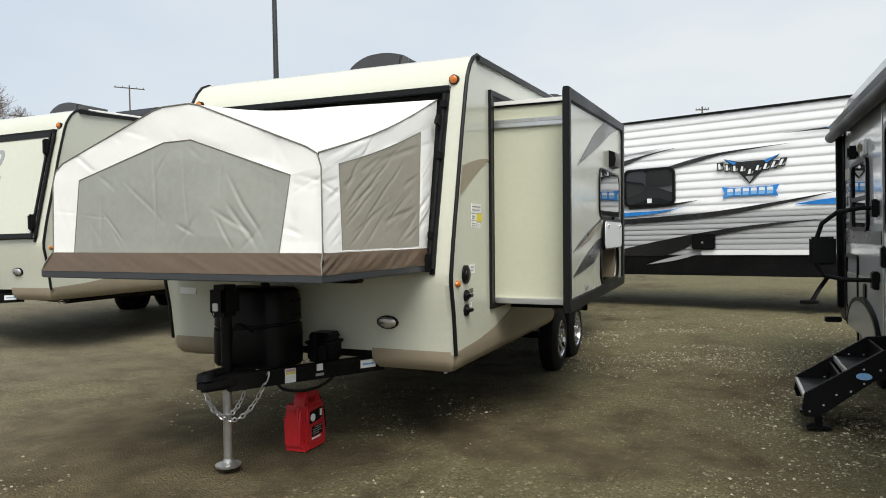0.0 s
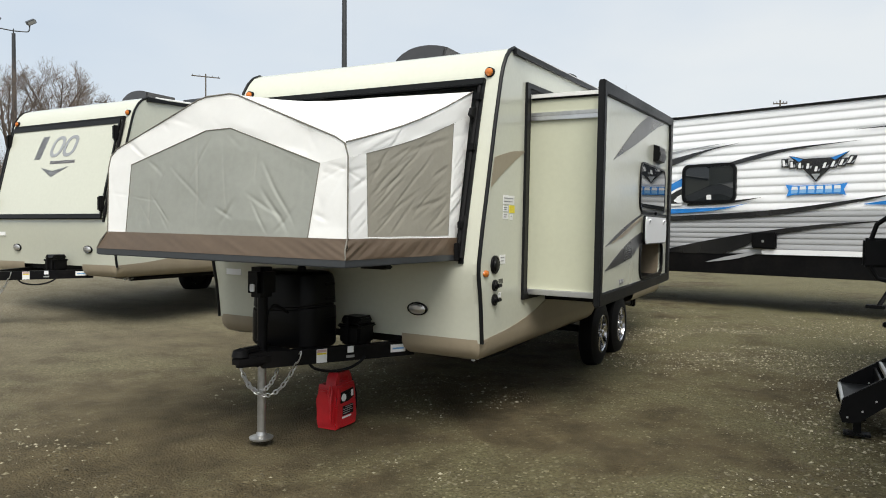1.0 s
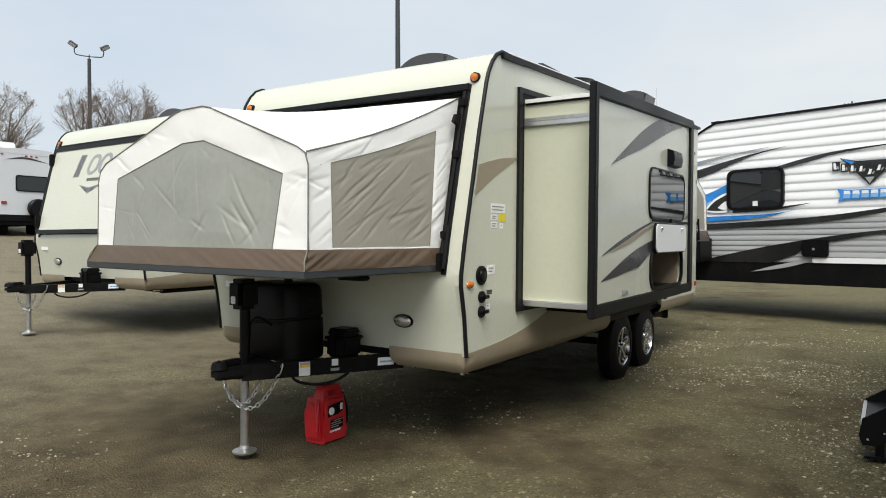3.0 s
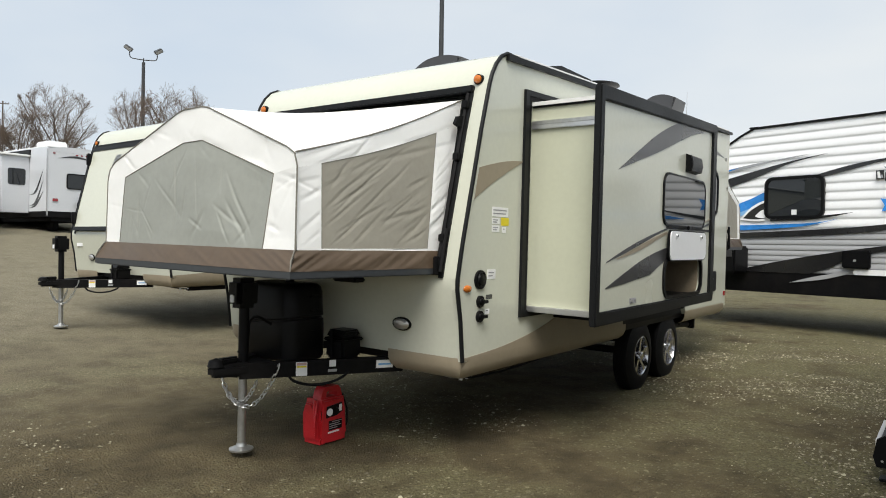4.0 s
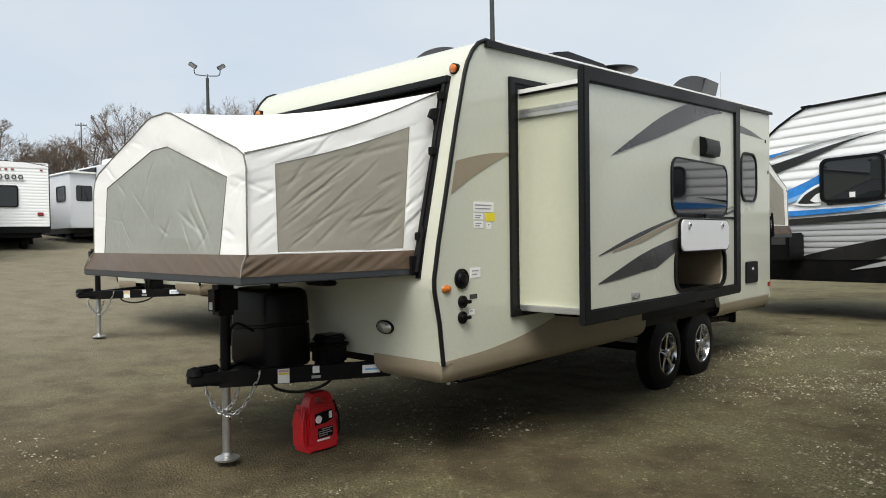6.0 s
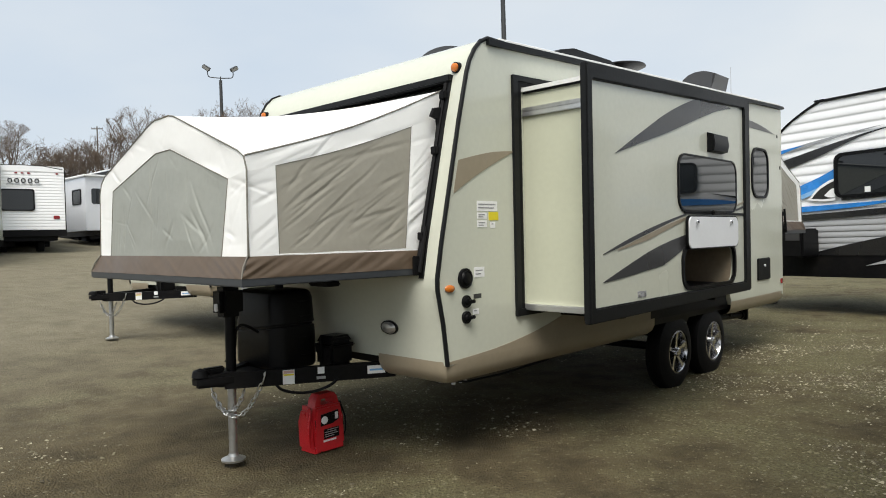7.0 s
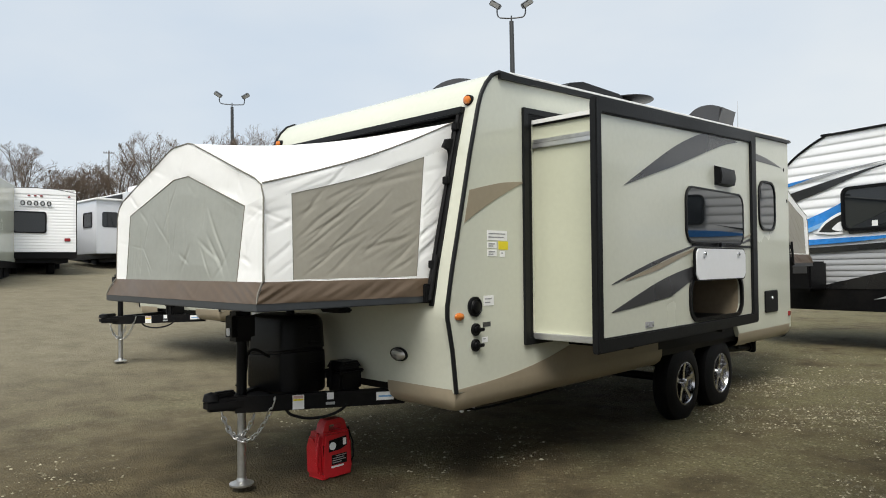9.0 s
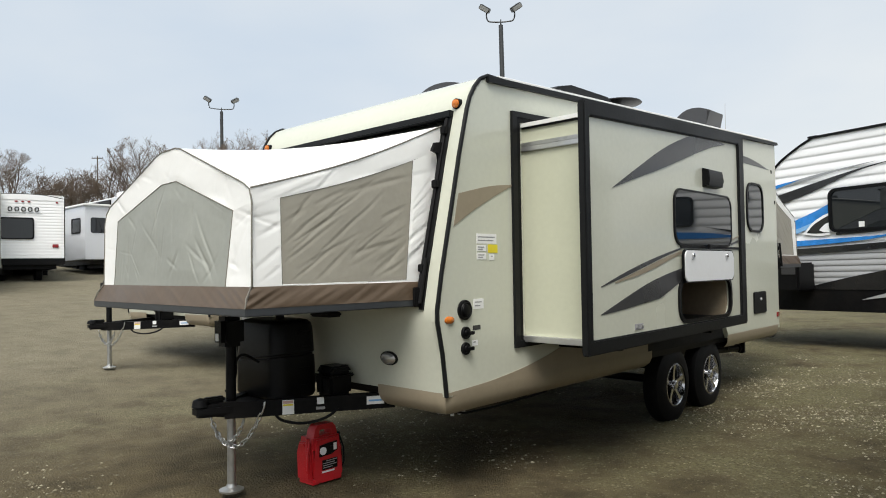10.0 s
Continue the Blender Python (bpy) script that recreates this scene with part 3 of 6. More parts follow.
        put("side_canvas", cloth(rt, (1, 0.165), rb, (1, 0.985), 26, 80), CANVAS, deck)
        put("side_canvas", cloth((0, 0.985), (1, 0.985), (0, 1), (1, 1), 30, 2), CANVAS, deck)
        put("window_screen", cloth(lt, rt, lb, rb, 170, 100), MESH_SIDE, deck, "wrinkled grey see-through tent window")
        hem = [at(*lb), at(*lt)] + [at(lt[0] + (rt[0] - lt[0]) * i / 6, 0.165) for i in range(1, 7)] + [at(*rb)]
        put("window_hem", tube(hem, 0.0025, 5), PIPING, deck)
        put("tent_seam", tube([at(i / 8, 0) for i in range(9)], 0.005, 6), PIPING, deck)
    for x in (-0.155, -2.315):
        k = 1 if x > -1 else -1
        bm = tube([(x, -0.115, 1.27), (x, 0.01, 1.78), (x + 0.002, 0.175, 2.44)], 0.015, 6)
        tube([(x + 0.03 * k, -0.13, 1.24), (x + 0.032 * k, -0.07, 1.52)], 0.013, 6, bm)
        box(x - 0.015, x + 0.018, -0.15, -0.11, 1.22, 1.34, 0.006, bm)
        prism([(0.03, 2.215), (0.06, 2.27), (0.14, 2.285), (0.15, 2.13), (0.11, 2.10), (0.09, 2.205)], "x", x - 0.02 * k, x + 0.006 * k, 0.003, bm)
        for hz in (1.30, 1.46, 2.0, 2.36):
            hy = -0.115 + (hz - 1.27) * 0.247
            box(x - 0.018, x + 0.03, hy - 0.03, hy + 0.01, hz - 0.025, hz + 0.025, 0.005, bm)
        put("bed_hinge", bm, RUBBER, deck, "black steel bed support bar and hinge")
    bm = cylinder((-0.55, -0.55, 1.19), (-0.55, -0.55, 1.23), 0.05)
    box(-0.62, -0.42, -0.60, -0.50, 1.17, 1.20, 0.01, bm)
    put("platform_latch", bm, RUBBER, deck, "black latch under the platform")
    return deck


def tongue(t, covered):
    """A-frame, coupler, jack, chains, gas bottles under a cover, battery box, drain hose loop."""
    bm = bmesh.new()
    for s in (1, -1):
        a, b = Vector((-1.22 + 0.03 * s, -0.86, 0.56)), Vector((-1.22 + 0.60 * s, 0.10, 0.56))
        d = (b - a).normalized()
        n = Vector((-d.y, d.x, 0)) * 0.028
        vs = []
        for p in (a, b):
            for q in (n, -n):
                for h in (-0.052, 0.052):
                    vs.append(bm.verts.new(p + q + Vector((0, 0, h))))
        for q in ((0, 1, 3, 2), (4, 6, 7, 5), (0, 4, 5, 1), (2, 3, 7, 6), (0, 2, 6, 4), (1, 5, 7, 3)):
            bm.faces.new([vs[i] for i in q])
    frame_ob = part("hitch_frame", bm, STEEL, t, "black steel A-frame hitch", smooth=False)
    bm = box(-1.33, -1.17, -0.90, -0.60, 0.575, 0.60, 0.006)
    prism([(-1.35, -0.80), (-1.13, -0.80), (-1.18, -0.98), (-1.21, -1.04), (-1.27, -1.04), (-1.30, -0.98)], "z", 0.53, 0.61, 0.02, bm)
    lathe([(0, 0.055), (0.04, 0.045), (0.055, 0.001)], (-1.24, -1.0, 0.60), "z", 16, bm)
    box(-1.265, -1.215, -0.98, -0.84, 0.61, 0.65, 0.01, bm)
    part("coupler", bm, STEEL, frame_ob, "black ball coupler")
    bm = cylinder((-1.275, -0.766, 0.03), (-1.275, -0.766, 0.5), 0.028)
    lathe([(0.0, 0.0), (0.0, 0.078), (0.012, 0.08), (0.016, 0.07), (0.03, 0.036), (0.05, 0.03)], (-1.275, -0.766, 0.005), "z", 28, bm)
    part("jack_foot", bm, ZINC, frame_ob, "galvanised tongue jack leg with round foot plate")
    bm = cylinder((-1.275, -0.766, 0.5), (-1.275, -0.766, 0.98), 0.034)
    box(-1.345, -1.205, -0.86, -0.69, 0.96, 1.16, 0.03, bm)
    jack = part("jack_motor", bm, PLASTIC, frame_ob, "black electric jack head")
    part("jack_badge", prism(rounded(-1.295, -1.255, 1.0, 1.05, 0.01), "y", -0.866, -0.86), WHITE, jack)
    if covered:
        # rounded moulded cover over the two gas bottles: waisted, with a sagging seam and cooling slots
        bm = bmesh.new()
        rows = []
        for z, inset in ((0.59, 0.012), (0.61, 0.0), (0.80, 0.0), (0.846, 0.003), (0.852, 0.013), (0.864, 0.013), (0.87, 0.004), (0.90, 0.006), (1.06, 0.012),
                         (1.095, 0.022), (1.113, 0.042), (1.12, 0.075), (1.121, 0.13)):
            row = []
            for k, (x, y) in enumerate(rounded(-1.60 + inset, -1.03 - inset, -0.575 + inset, -0.215 - inset, 0.10 - inset * 0.4, 8)):
                sag = 0.03 * math.sin((x + 1.60) / 0.62 * math.pi * 1.5) if 0.82 < z < 0.95 else 0.0
                row.append(bm.verts.new((x, y, z - sag)))
            rows.append(row)
        for a, c in zip(rows, rows[1:]):
            for k in range(len(a)):
                bm.faces.new((a[k], a[(k + 1) % len(a)], c[(k + 1) % len(a)], c[k]))
        bm.faces.new(rows[-1])
        bm.faces.new(rows[0][::-1])
        cover = part("gas_bottle_cover", bm, PLASTIC, t, "black moulded gas bottle cover")
        for z in (0.66, 0.78, 0.92, 1.02):
            part("cover_slot", box(-1.055, -1.026, -0.40, -0.30, z, z + 0.022, 0.006), RUBBER, cover)
        part("cover_knob", lathe([(0, 0.03), (0.02, 0.03), (0.03, 0.022), (0.03, 0.0005)], (-1.25, -0.40, 1.12), "z", 16), PLASTIC, cover)
        part("gas_hose", tube(curve([(-1.20, -0.60, 0.84), (-1.22, -0.70, 0.90), (-1.25, -0.74, 0.86), (-1.27, -0.74, 0.74), (-1.29, -0.80, 0.66)], 4), 0.009, 7), RUBBER, t, "black wiring loop beside the jack")
    bm = box(-1.01, -0.83, -0.28, -0.09, 0.60, 0.765, 0.02)
    box(-1.02, -0.82, -0.29, -0.08, 0.72, 0.745, 0.01, bm)
    prism([(-0.28, 0.76), (-0.25, 0.80), (-0.12, 0.80), (-0.09, 0.76)], "x", -1.0, -0.84, 0.012, bm)
    box(-0.945, -0.915, -0.296, -0.286, 0.60, 0.80, 0.004, bm)
    part("battery_box", bm, PLASTIC, t, "black battery box with strap")
    bm = tube(curve([(-1.02, -0.60, 0.53), (-1.0, -0.56, 0.475), (-0.93, -0.47, 0.447), (-0.86, -0.37, 0.457), (-0.82, -0.29, 0.49), (-0.80, -0.25, 0.53)], 4), 0.010, 8)
    part("cable", bm, RUBBER, frame_ob, "black looped brake cable")
    # labels on the frame's side
    a, b = Vector((-1.19, -0.86, 0.56)), Vector((-0.62, 0.10, 0.56))
    d = (b - a).normalized()
    out = Vector((d.y, -d.x, 0)) * 0.030

    def on_frame(name, s, w, z0, z1, mat, up=0.0):
        c = a + d * s + out * (1.0 + up)
        bm = bmesh.new()
        vs = [bm.verts.new(c + d * (w * k) + out.normalized() * o + Vector((0, 0, z))) for o in (0, 0.002) for k, z in ((-0.5, z0), (0.5, z0), (0.5, z1), (-0.5, z1))]
        for q in ((0, 1, 2, 3), (4, 7, 6, 5), (0, 4, 5, 1), (1, 5, 6, 2), (2, 6, 7, 3), (3, 7, 4, 0)):
            bm.faces.new([vs[i] for i in q])
        return part(name, bm, mat, frame_ob, smooth=False)

    on_frame("warning_label", 0.40, 0.075, -0.048, 0.045, PAPER)
    on_frame("label_stripe", 0.40, 0.066, 0.008, 0.019, YELLOW, 0.08)
    on_frame("label_stripe", 0.40, 0.066, 0.022, 0.041, LABELPINK, 0.08)
    on_frame("round_badge", 0.61, 0.045, 0.005, 0.05, WHITE)
    on_frame("badge_bar", 0.61, 0.06, -0.03, -0.012, SILVER)
    on_frame("serial_label", 0.98, 0.12, -0.02, 0.035, PAPER)
    on_frame("label_bar", 0.98, 0.09, 0.0, 0.012, LIGHTBLUE, 0.08)
    # safety chains: oval links along a sagging line
    for start, end, sag in (((-1.03, -0.665, 0.595), (-1.36, -0.85, 0.43), 0.20), ((-1.16, -0.74, 0.48), (-1.38, -0.86, 0.50), 0.16)):
        s, e = Vector(start), Vector(end)
        links = 15
        for i in range(links):
            u0, u1 = i / links, (i + 1) / links
            p, q = s.lerp(e, u0), s.lerp(e, u1)
            p.z -= sag * math.sin(math.pi * u0) ** 0.8
            q.z -= sag * math.sin(math.pi * min(1.0, u1)) ** 0.8
            ax = (q - p).normalized()
            sd = ax.cross(Vector((0.3, 0.9, 0.2))).normalized()
            if i % 2:
                sd = ax.cross(sd).normalized()
            c, hl = (p + q) / 2, (q - p).length * 0.62
            pts = [c + ax * (hl * math.cos(a_)) + sd * (0.013 * math.sin(a_)) for a_ in [2 * math.pi * k / 10 for k in range(10)]]
            part("chain_link", tube(pts, 0.005, 5, closed=True), ZINC, frame_ob)


def roof_gear(t):
    """Air conditioner, vents and covers on the roof."""
    def hood(name, x0, x1, y0, y1, h, label, mat=TRIM):
        yc = (y0 + y1) / 2
        z = roof_z(yc)
        out = [(y0, z - 0.03), (y0 + 0.02, z + h * 0.45), (y0 + (y1 - y0) * 0.16, z + h * 0.85), (y0 + (y1 - y0) * 0.35, z + h), (y1 - 0.1, z + h), (y1, z + h * 0.8), (y1, z - 0.03)]
        return part(name, prism(out, "x", x0, x1, 0.03), mat, t, label)

    def dome(name, x0, x1, y0, y1, h, label):
        yc = (y0 + y1) / 2
        z = roof_z(yc)
        w = x1 - x0
        top = curve([(x0, z - 0.03), (x0 + 0.05 * w, z + h * 0.35), (x0 + 0.18 * w, z + h * 0.72), (x0 + 0.42 * w, z + h * 0.96), (x0 + 0.72 * w, z + h), (x1, z + h * 0.88)], 4)
        return part(name, prism(top + [(x1 - 0.05, z + h * 0.5), (x1 - 0.12, z - 0.03)], "y", y0, y1, 0.025), mat=GREYDECAL, parent=t, label=label)

    dome("vent_cover", -1.58, -0.97, 1.2, 1.7, 0.28, "dark smoked plastic roof vent cover")
    ac = hood("air_conditioner", -1.45, -0.62, 2.05, 3.25, 0.34, "black rooftop air conditioner")
    for z in (0.06, 0.10, 0.14, 0.18):
        part("grille_slat", box(-0.622, -0.612, 2.85, 3.2, roof_z(2.8) + z, roof_z(2.8) + z + 0.02), RUBBER, ac)
    bm = lathe([(0, 0.12), (0.10, 0.10), (0.12, 0.045), (0.29, 0.04), (0.30, 0.10), (0.315, 0.24), (0.325, 0.26), (0.338, 0.25), (0.345, 0.001)], (-0.80, 3.62, roof_z(3.7)), "z", 32)
    box(-0.86, -0.72, 3.40, 3.58, roof_z(3.5), roof_z(3.5) + 0.26, 0.02, bm)
    part("antenna_dish", bm, PLASTIC, t, "black flat round roof antenna")
    dome("vent_cover", -1.02, -0.46, 5.3, 5.75, 0.44, "dark smoked plastic roof vent cover")


def camper(m, label, opened, with_slide):
    t = thing("travel_trailer", m, label, "travel trailer", "folding tent trailers")
    # side walls with the wheel notch
    side = FRONT + [(LENGTH - 0.05, roof_z(LENGTH)), (LENGTH, roof_z(LENGTH) - 0.06), (LENGTH, 0.64), (4.52, 0.64), (4.36, 0.90), (2.50, 0.90), (2.36, 0.64)]
    for x0, x1 in ((-0.05, 0.0), (-WIDTH, -WIDTH + 0.05)):
        wall = part("side_wall", prism(side, "x", x0, x1), CREAM, t, "glossy cream fibreglass side wall", smooth=False)
    inner0, inner1 = -WIDTH + 0.05, -0.05
    bm = bmesh.new()
    front_strip(bm, inner0, inner1, 0.66, 1.235)
    front_strip(bm, inner0, -2.33, 1.235, 2.47)
    front_strip(bm, -0.13, inner1, 1.235, 2.47)
    front_strip(bm, inner0, inner1, 2.47, 2.745)
    part("front_wall", bm, CREAM, t, "cream moulded front wall")
    part("roof", prism([(0.36, 2.70), (0.42, 2.742), (LENGTH - 0.02, roof_z(LENGTH) - 0.003), (LENGTH - 0.02, roof_z(LENGTH) - 0.06), (0.42, 2.69)], "x", inner0, inner1), ROOFWHITE, t, "white membrane roof")
    part("rear_wall", box(inner0, inner1, LENGTH - 0.05, LENGTH, 0.64, roof_z(LENGTH) - 0.05), CREAM, t)
    part("floor_pan", box(-WIDTH + 0.06, -0.06, 0.02, LENGTH - 0.06, 0.60, 0.68), STEEL, t, "black underbody")
    # bed opening frame
    o = [(front_y(z) - 0.012, z) for z in (1.20, 1.43, 1.745, 2.18, 2.49)]
    for x in (-0.135, -2.325):
        bm = bmesh.new()
        prism(o + [(y + 0.05, z) for y, z in o[::-1]], "x", x - 0.018, x + 0.018, bm=bm)
        part("opening_jamb", bm, TRIM, t, smooth=False)
    part("opening_head", box(-2.343, -0.117, front_y(2.47) - 0.035, front_y(2.47) + 0.04, 2.45, 2.495, 0.006), TRIM, t, "charcoal bed opening frame")
    # corner trims
    for x, k in ((-0.004, 1), (-WIDTH + 0.004, -1)):
        pts = [(x, y, z) for y, z in FRONT[1:]] + [(x, y, roof_z(y) - 0.022) for y in (0.8, 2, 3.5, 5, LENGTH - 0.03)]
        pts = [(x, FRONT[0][0], FRONT[0][1])] + pts
        part("corner_trim", tube(pts, 0.0145, 8), TRIM, t, "charcoal corner and roof edge moulding")
        bm = prism([(0.40, 2.735), (0.40, 2.695), (LENGTH, roof_z(LENGTH) - 0.05), (LENGTH + 0.06, roof_z(LENGTH) - 0.035), (LENGTH + 0.02, roof_z(LENGTH) - 0.012)], "x", x + 0.006 * k, x + 0.032 * k)
        part("gutter_rail", bm, TRIM, t, smooth=False)
        part("roof_bead", tube([(x - 0.012 * k, y, roof_z(y) + 0.006) for y in (0.55, 2, 3.5, 5, LENGTH - 0.02)], 0.016, 6), ROOFWHITE, t, "white rolled edge of the roof membrane")
    # tan skirts, narrowing downwards and wrapping the front corners
    levels = ((0.682, 0.0), (0.62, 0.002), (0.575, 0.02), (0.54, 0.06), (0.525, 0.16), (0.525, 0.40))
    for k in (1, -1):
        for path in (((-0.63, -0.038), (-0.53, -0.038), (-0.10, -0.038), (-0.055, -0.034), (-0.02, -0.02), (0.0, 0.02), (0.006, 0.08), (0.006, 1.0), (0.006, 2.62), (0.006, 2.68)),
                     ((0.006, 4.46), (0.006, 4.52), (0.006, 6.0), (0.0, 6.16), (-0.04, 6.205), (-0.4, 6.205))):
            rows = []
            bm = bmesh.new()
            for i, (x, y) in enumerate(path):
                (xa, ya), (xb, yb) = path[max(i - 1, 0)], path[min(i + 1, len(path) - 1)]
                d = Vector((xb - xa, yb - ya)).normalized()
                inward = Vector((-d.y, d.x))
                row = []
                for z, off in levels:
                    e = off if (i in (0, len(path) - 1)) else 0.0
                    slide = (0.5 if i == 0 else -0.5) * min(e, 0.16)
                    px, py = x + inward.x * off + d.x * slide, y + inward.y * off + d.y * slide
                    row.append(bm.verts.new((px if k > 0 else -WIDTH - px, py, z)))
                rows.append(row)
            for a, c in zip(rows, rows[1:]):
                for q in range(len(levels) - 1):
                    bm.faces.new((a[q], a[q + 1], c[q + 1], c[q]))
            part("lower_skirt", bm, TAN, t, "tan lower skirt wrapping the corner")
    # tan sweep and charcoal sweeps on the wall
    lower = curve([(-0.02, 0.685), (0.45, 0.715), (0.95, 0.79), (1.45, 0.915), (1.75, 0.985)])
    decal("tan_sweep", lower + [(2.61, 0.985), (2.61, 0.665), (-0.02, 0.665)], 0.001, t, TAN, "tan painted sweep")
    decal("tan_sweep", curve([(0.055, 1.72), (0.25, 1.83), (0.50, 1.95), (0.69, 2.03)]) + curve([(0.69, 2.03), (0.45, 2.005), (0.25, 1.965), (0.105, 1.93)])[1:], 0.001, t, TAN)
    decal("charcoal_sweep", curve([(4.0, 2.65), (4.8, 2.715), (5.4, 2.70), (5.95, 2.63)]) + curve([(5.95, 2.63), (5.3, 2.635), (4.7, 2.625), (4.0, 2.57)])[1:], 0.001, t, GREYDECAL)
    # lamps, inlets, labels
    for x, y, z in ((-0.095, 0.222, 2.536), (-2.345, 0.222, 2.536)):
        bm = cylinder((x, y + 0.02, z), (x, y - 0.022, z), 0.037, 0.035)
        hold = part("clearance_lamp", bm, RUBBER, t, "round amber clearance lamp in black rim")
        bm = lathe([(0, 0.029), (0.012, 0.026), (0.018, 0.014), (0.02, 0.0005)], (0, 0, 0), "z", 20)
        bm.transform(Matrix.Translation((x, y - 0.022, z)) @ pose(0, 0, 0, 90, 0, 0))
        part("lens", bm, AMBER, hold)
    bm = lathe([(0, 0.042), (0.01, 0.038), (0.018, 0.02), (0.02, 0.0005)], (0, 0, 0), "x", 20)
    bm.transform(Matrix.Translation((0.002, 0.0, 1.134)) @ Matrix.Diagonal((1, 1.0, 0.58, 1)))
    part("side_marker", bm, AMBER, t, "oval amber side marker lamp")
    part("side_marker", box(0.0, 0.02, 6.10, 6.16, 0.78, 0.84, 0.006), REDLENS, t, "red rear side marker")
    for y, z, r in ((0.143, 1.19, 0.064), (0.15, 1.044, 0.040), (0.147, 0.945, 0.040)):
        inlet = part("inlet", lathe([(0, r), (0.014, r), (0.018, r * 0.9), (0.016, r * 0.62), (0.026, r * 0.55), (0.03, r * 0.3), (0.03, 0.0005)], (0, y, z), "x", 28), PLASTIC, t, "round black utility inlet")
        if r > 0.06:
            part("cap_ring", lathe([(0.02, r * 0.78), (0.024, r * 0.74), (0.02, r * 0.70)], (0, y, z), "x", 28), TRIM, inlet)
        else:
            part("latch", box(0.03, 0.042, y - 0.01, y + 0.05, z - 0.012, z + 0.012, 0.004), PLASTIC, inlet)
    for y0, y1, z0, z1, mat, bars in ((0.235, 0.335, 1.19, 1.255, PAPER, 2), (0.225, 0.30, 1.055, 1.085, GREYDECAL, 0), (0.215, 0.27, 0.955, 0.99, PAPER, 1),
                                      (0.275, 0.48, 1.615, 1.68, PAPER, 2), (0.275, 0.37, 1.565, 1.605, PAPER, 2), (0.275, 0.37, 1.51, 1.555, PAPER, 2),
                                      (0.39, 0.49, 1.555, 1.61, YELLOW, 0), (0.405, 0.455, 1.505, 1.545, PAPER, 1)):
        lab = part("label", box(0.0, 0.002, y0, y1, z0, z1), mat, t, "small printed label" if mat is PAPER else "")
        for i in range(bars):
            zz = z1 - (z1 - z0) * (0.3 + 0.35 * i)
            part("text_bar", box(0.002, 0.003, y0 + 0.012, y1 - 0.02 - 0.015 * (i % 2), zz - 0.005, zz + 0.002), INK, lab)
    # oval courtesy lamp on the front
    for x in (-0.495, -1.93):
        bm = lathe([(0, 0.082), (0.012, 0.080), (0.016, 0.074), (0.014, 0.068)], (0, 0, 0), "z", 32)
        bm.transform(Matrix.Translation((x, front_y(0.867) - 0.0, 0.867)) @ pose(0, 0, 0, 97, 0, 0) @ Matrix.Diagonal((1, 0.58, 1, 1)))
        base = part("courtesy_lamp", bm, PLASTIC, t, "oval courtesy lamp with black rim")
        bm = lathe([(0.0, 0.070), (0.014, 0.068), (0.028, 0.048), (0.032, 0.0005)], (0, 0, 0), "z", 32)
        bm.transform(Matrix.Translation((x, front_y(0.867) - 0.0, 0.867)) @ pose(0, 0, 0, 97, 0, 0) @ Matrix.Diagonal((1, 0.58, 1, 1)))
        part("lens", bm, ALU, base)
    # rear side window, access hatch
    pane = part("side_window", ring(rounded(5.13, 5.68, 1.83, 2.42, 0.16), rounded(5.155, 5.655, 1.855, 2.395, 0.14), "x", 0.0, 0.02), PLASTIC, t, "narrow rounded tinted side window")
    part("pane", prism(rounded(5.15, 5.66, 1.85, 2.40, 0.14), "x", 0.001, 0.010), GLASSDARK, pane, smooth=False)
    hatch = part("access_hatch", box(0.0, 0.018, 5.28, 5.70, 0.86, 1.12, 0.01), TRIM, t, "charcoal appliance access hatch")
    part("latch", lathe([(0, 0.018), (0.01, 0.016), (0.01, 0.0005)], (0.018, 5.5, 1.03), "x", 12), ALU, hatch)
    part("front_label", box(-2.30, -2.14, front_y(1.05) - 0.004, front_y(1.05) + 0.01, 1.02, 1.08), PAPER, t)
    part("gas_line", tube([(-0.25, 0.12, 0.52), (-0.14, 0.30, 0.495), (-0.10, 0.6, 0.50), (-0.12, 1.2, 0.515)], 0.008, 6), RUBBER, t)
    for y in (0.20, 0.27, 0.31):
        part("line_clip", box(-0.19, -0.165, y, y + 0.018, 0.485, 0.51, 0.003), WHITE, t)
    part("aerial", cylinder((-0.5, 5.9, roof_z(5.9)), (-0.5, 5.9, roof_z(5.9) + 0.55), 0.006, 0.003, 6), ALU, t, "thin roof aerial")
    # wheels, axles, underframe
    for y in (3.30, 4.15):
        wheel(t, -0.055, y, 0.288, 0.368)
        wheel(t, -WIDTH + 0.01, y, 0.325, side=-1)
        part("axle", cylinder((-WIDTH + 0.2, y, 0.32), (-0.2, y, 0.32), 0.04), STEEL, t)
    for x in (-0.45, -1.99):
        part("chassis_rail", box(x - 0.03, x + 0.03, 0.5, LENGTH + 0.1, 0.45, 0.62), STEEL, t)
    part("wheel_well", box(-0.40, -0.03, 2.45, 4.42, 0.66, 0.93), RUBBER, t)
    bm = cylinder((-0.36, 5.0, 0.43), (-0.27, 5.50, 0.42), 0.038)
    cylinder((-0.275, 5.47, 0.42), (-0.26, 5.56, 0.42), 0.05, bm=bm)
    cylinder((-0.30, 5.2, 0.43), (-0.30, 5.2, 0.6), 0.03, bm=bm)
    part("drain_pipe", bm, PLASTIC, t, "black waste drain pipe with cap")
    bm = box(-2.2, -0.1, LENGTH + 0.02, LENGTH + 0.14, 0.50, 0.58, 0.01)
    box(-0.28, -0.20, 5.5, 5.56, 0.36, 0.6, 0.01, bm)
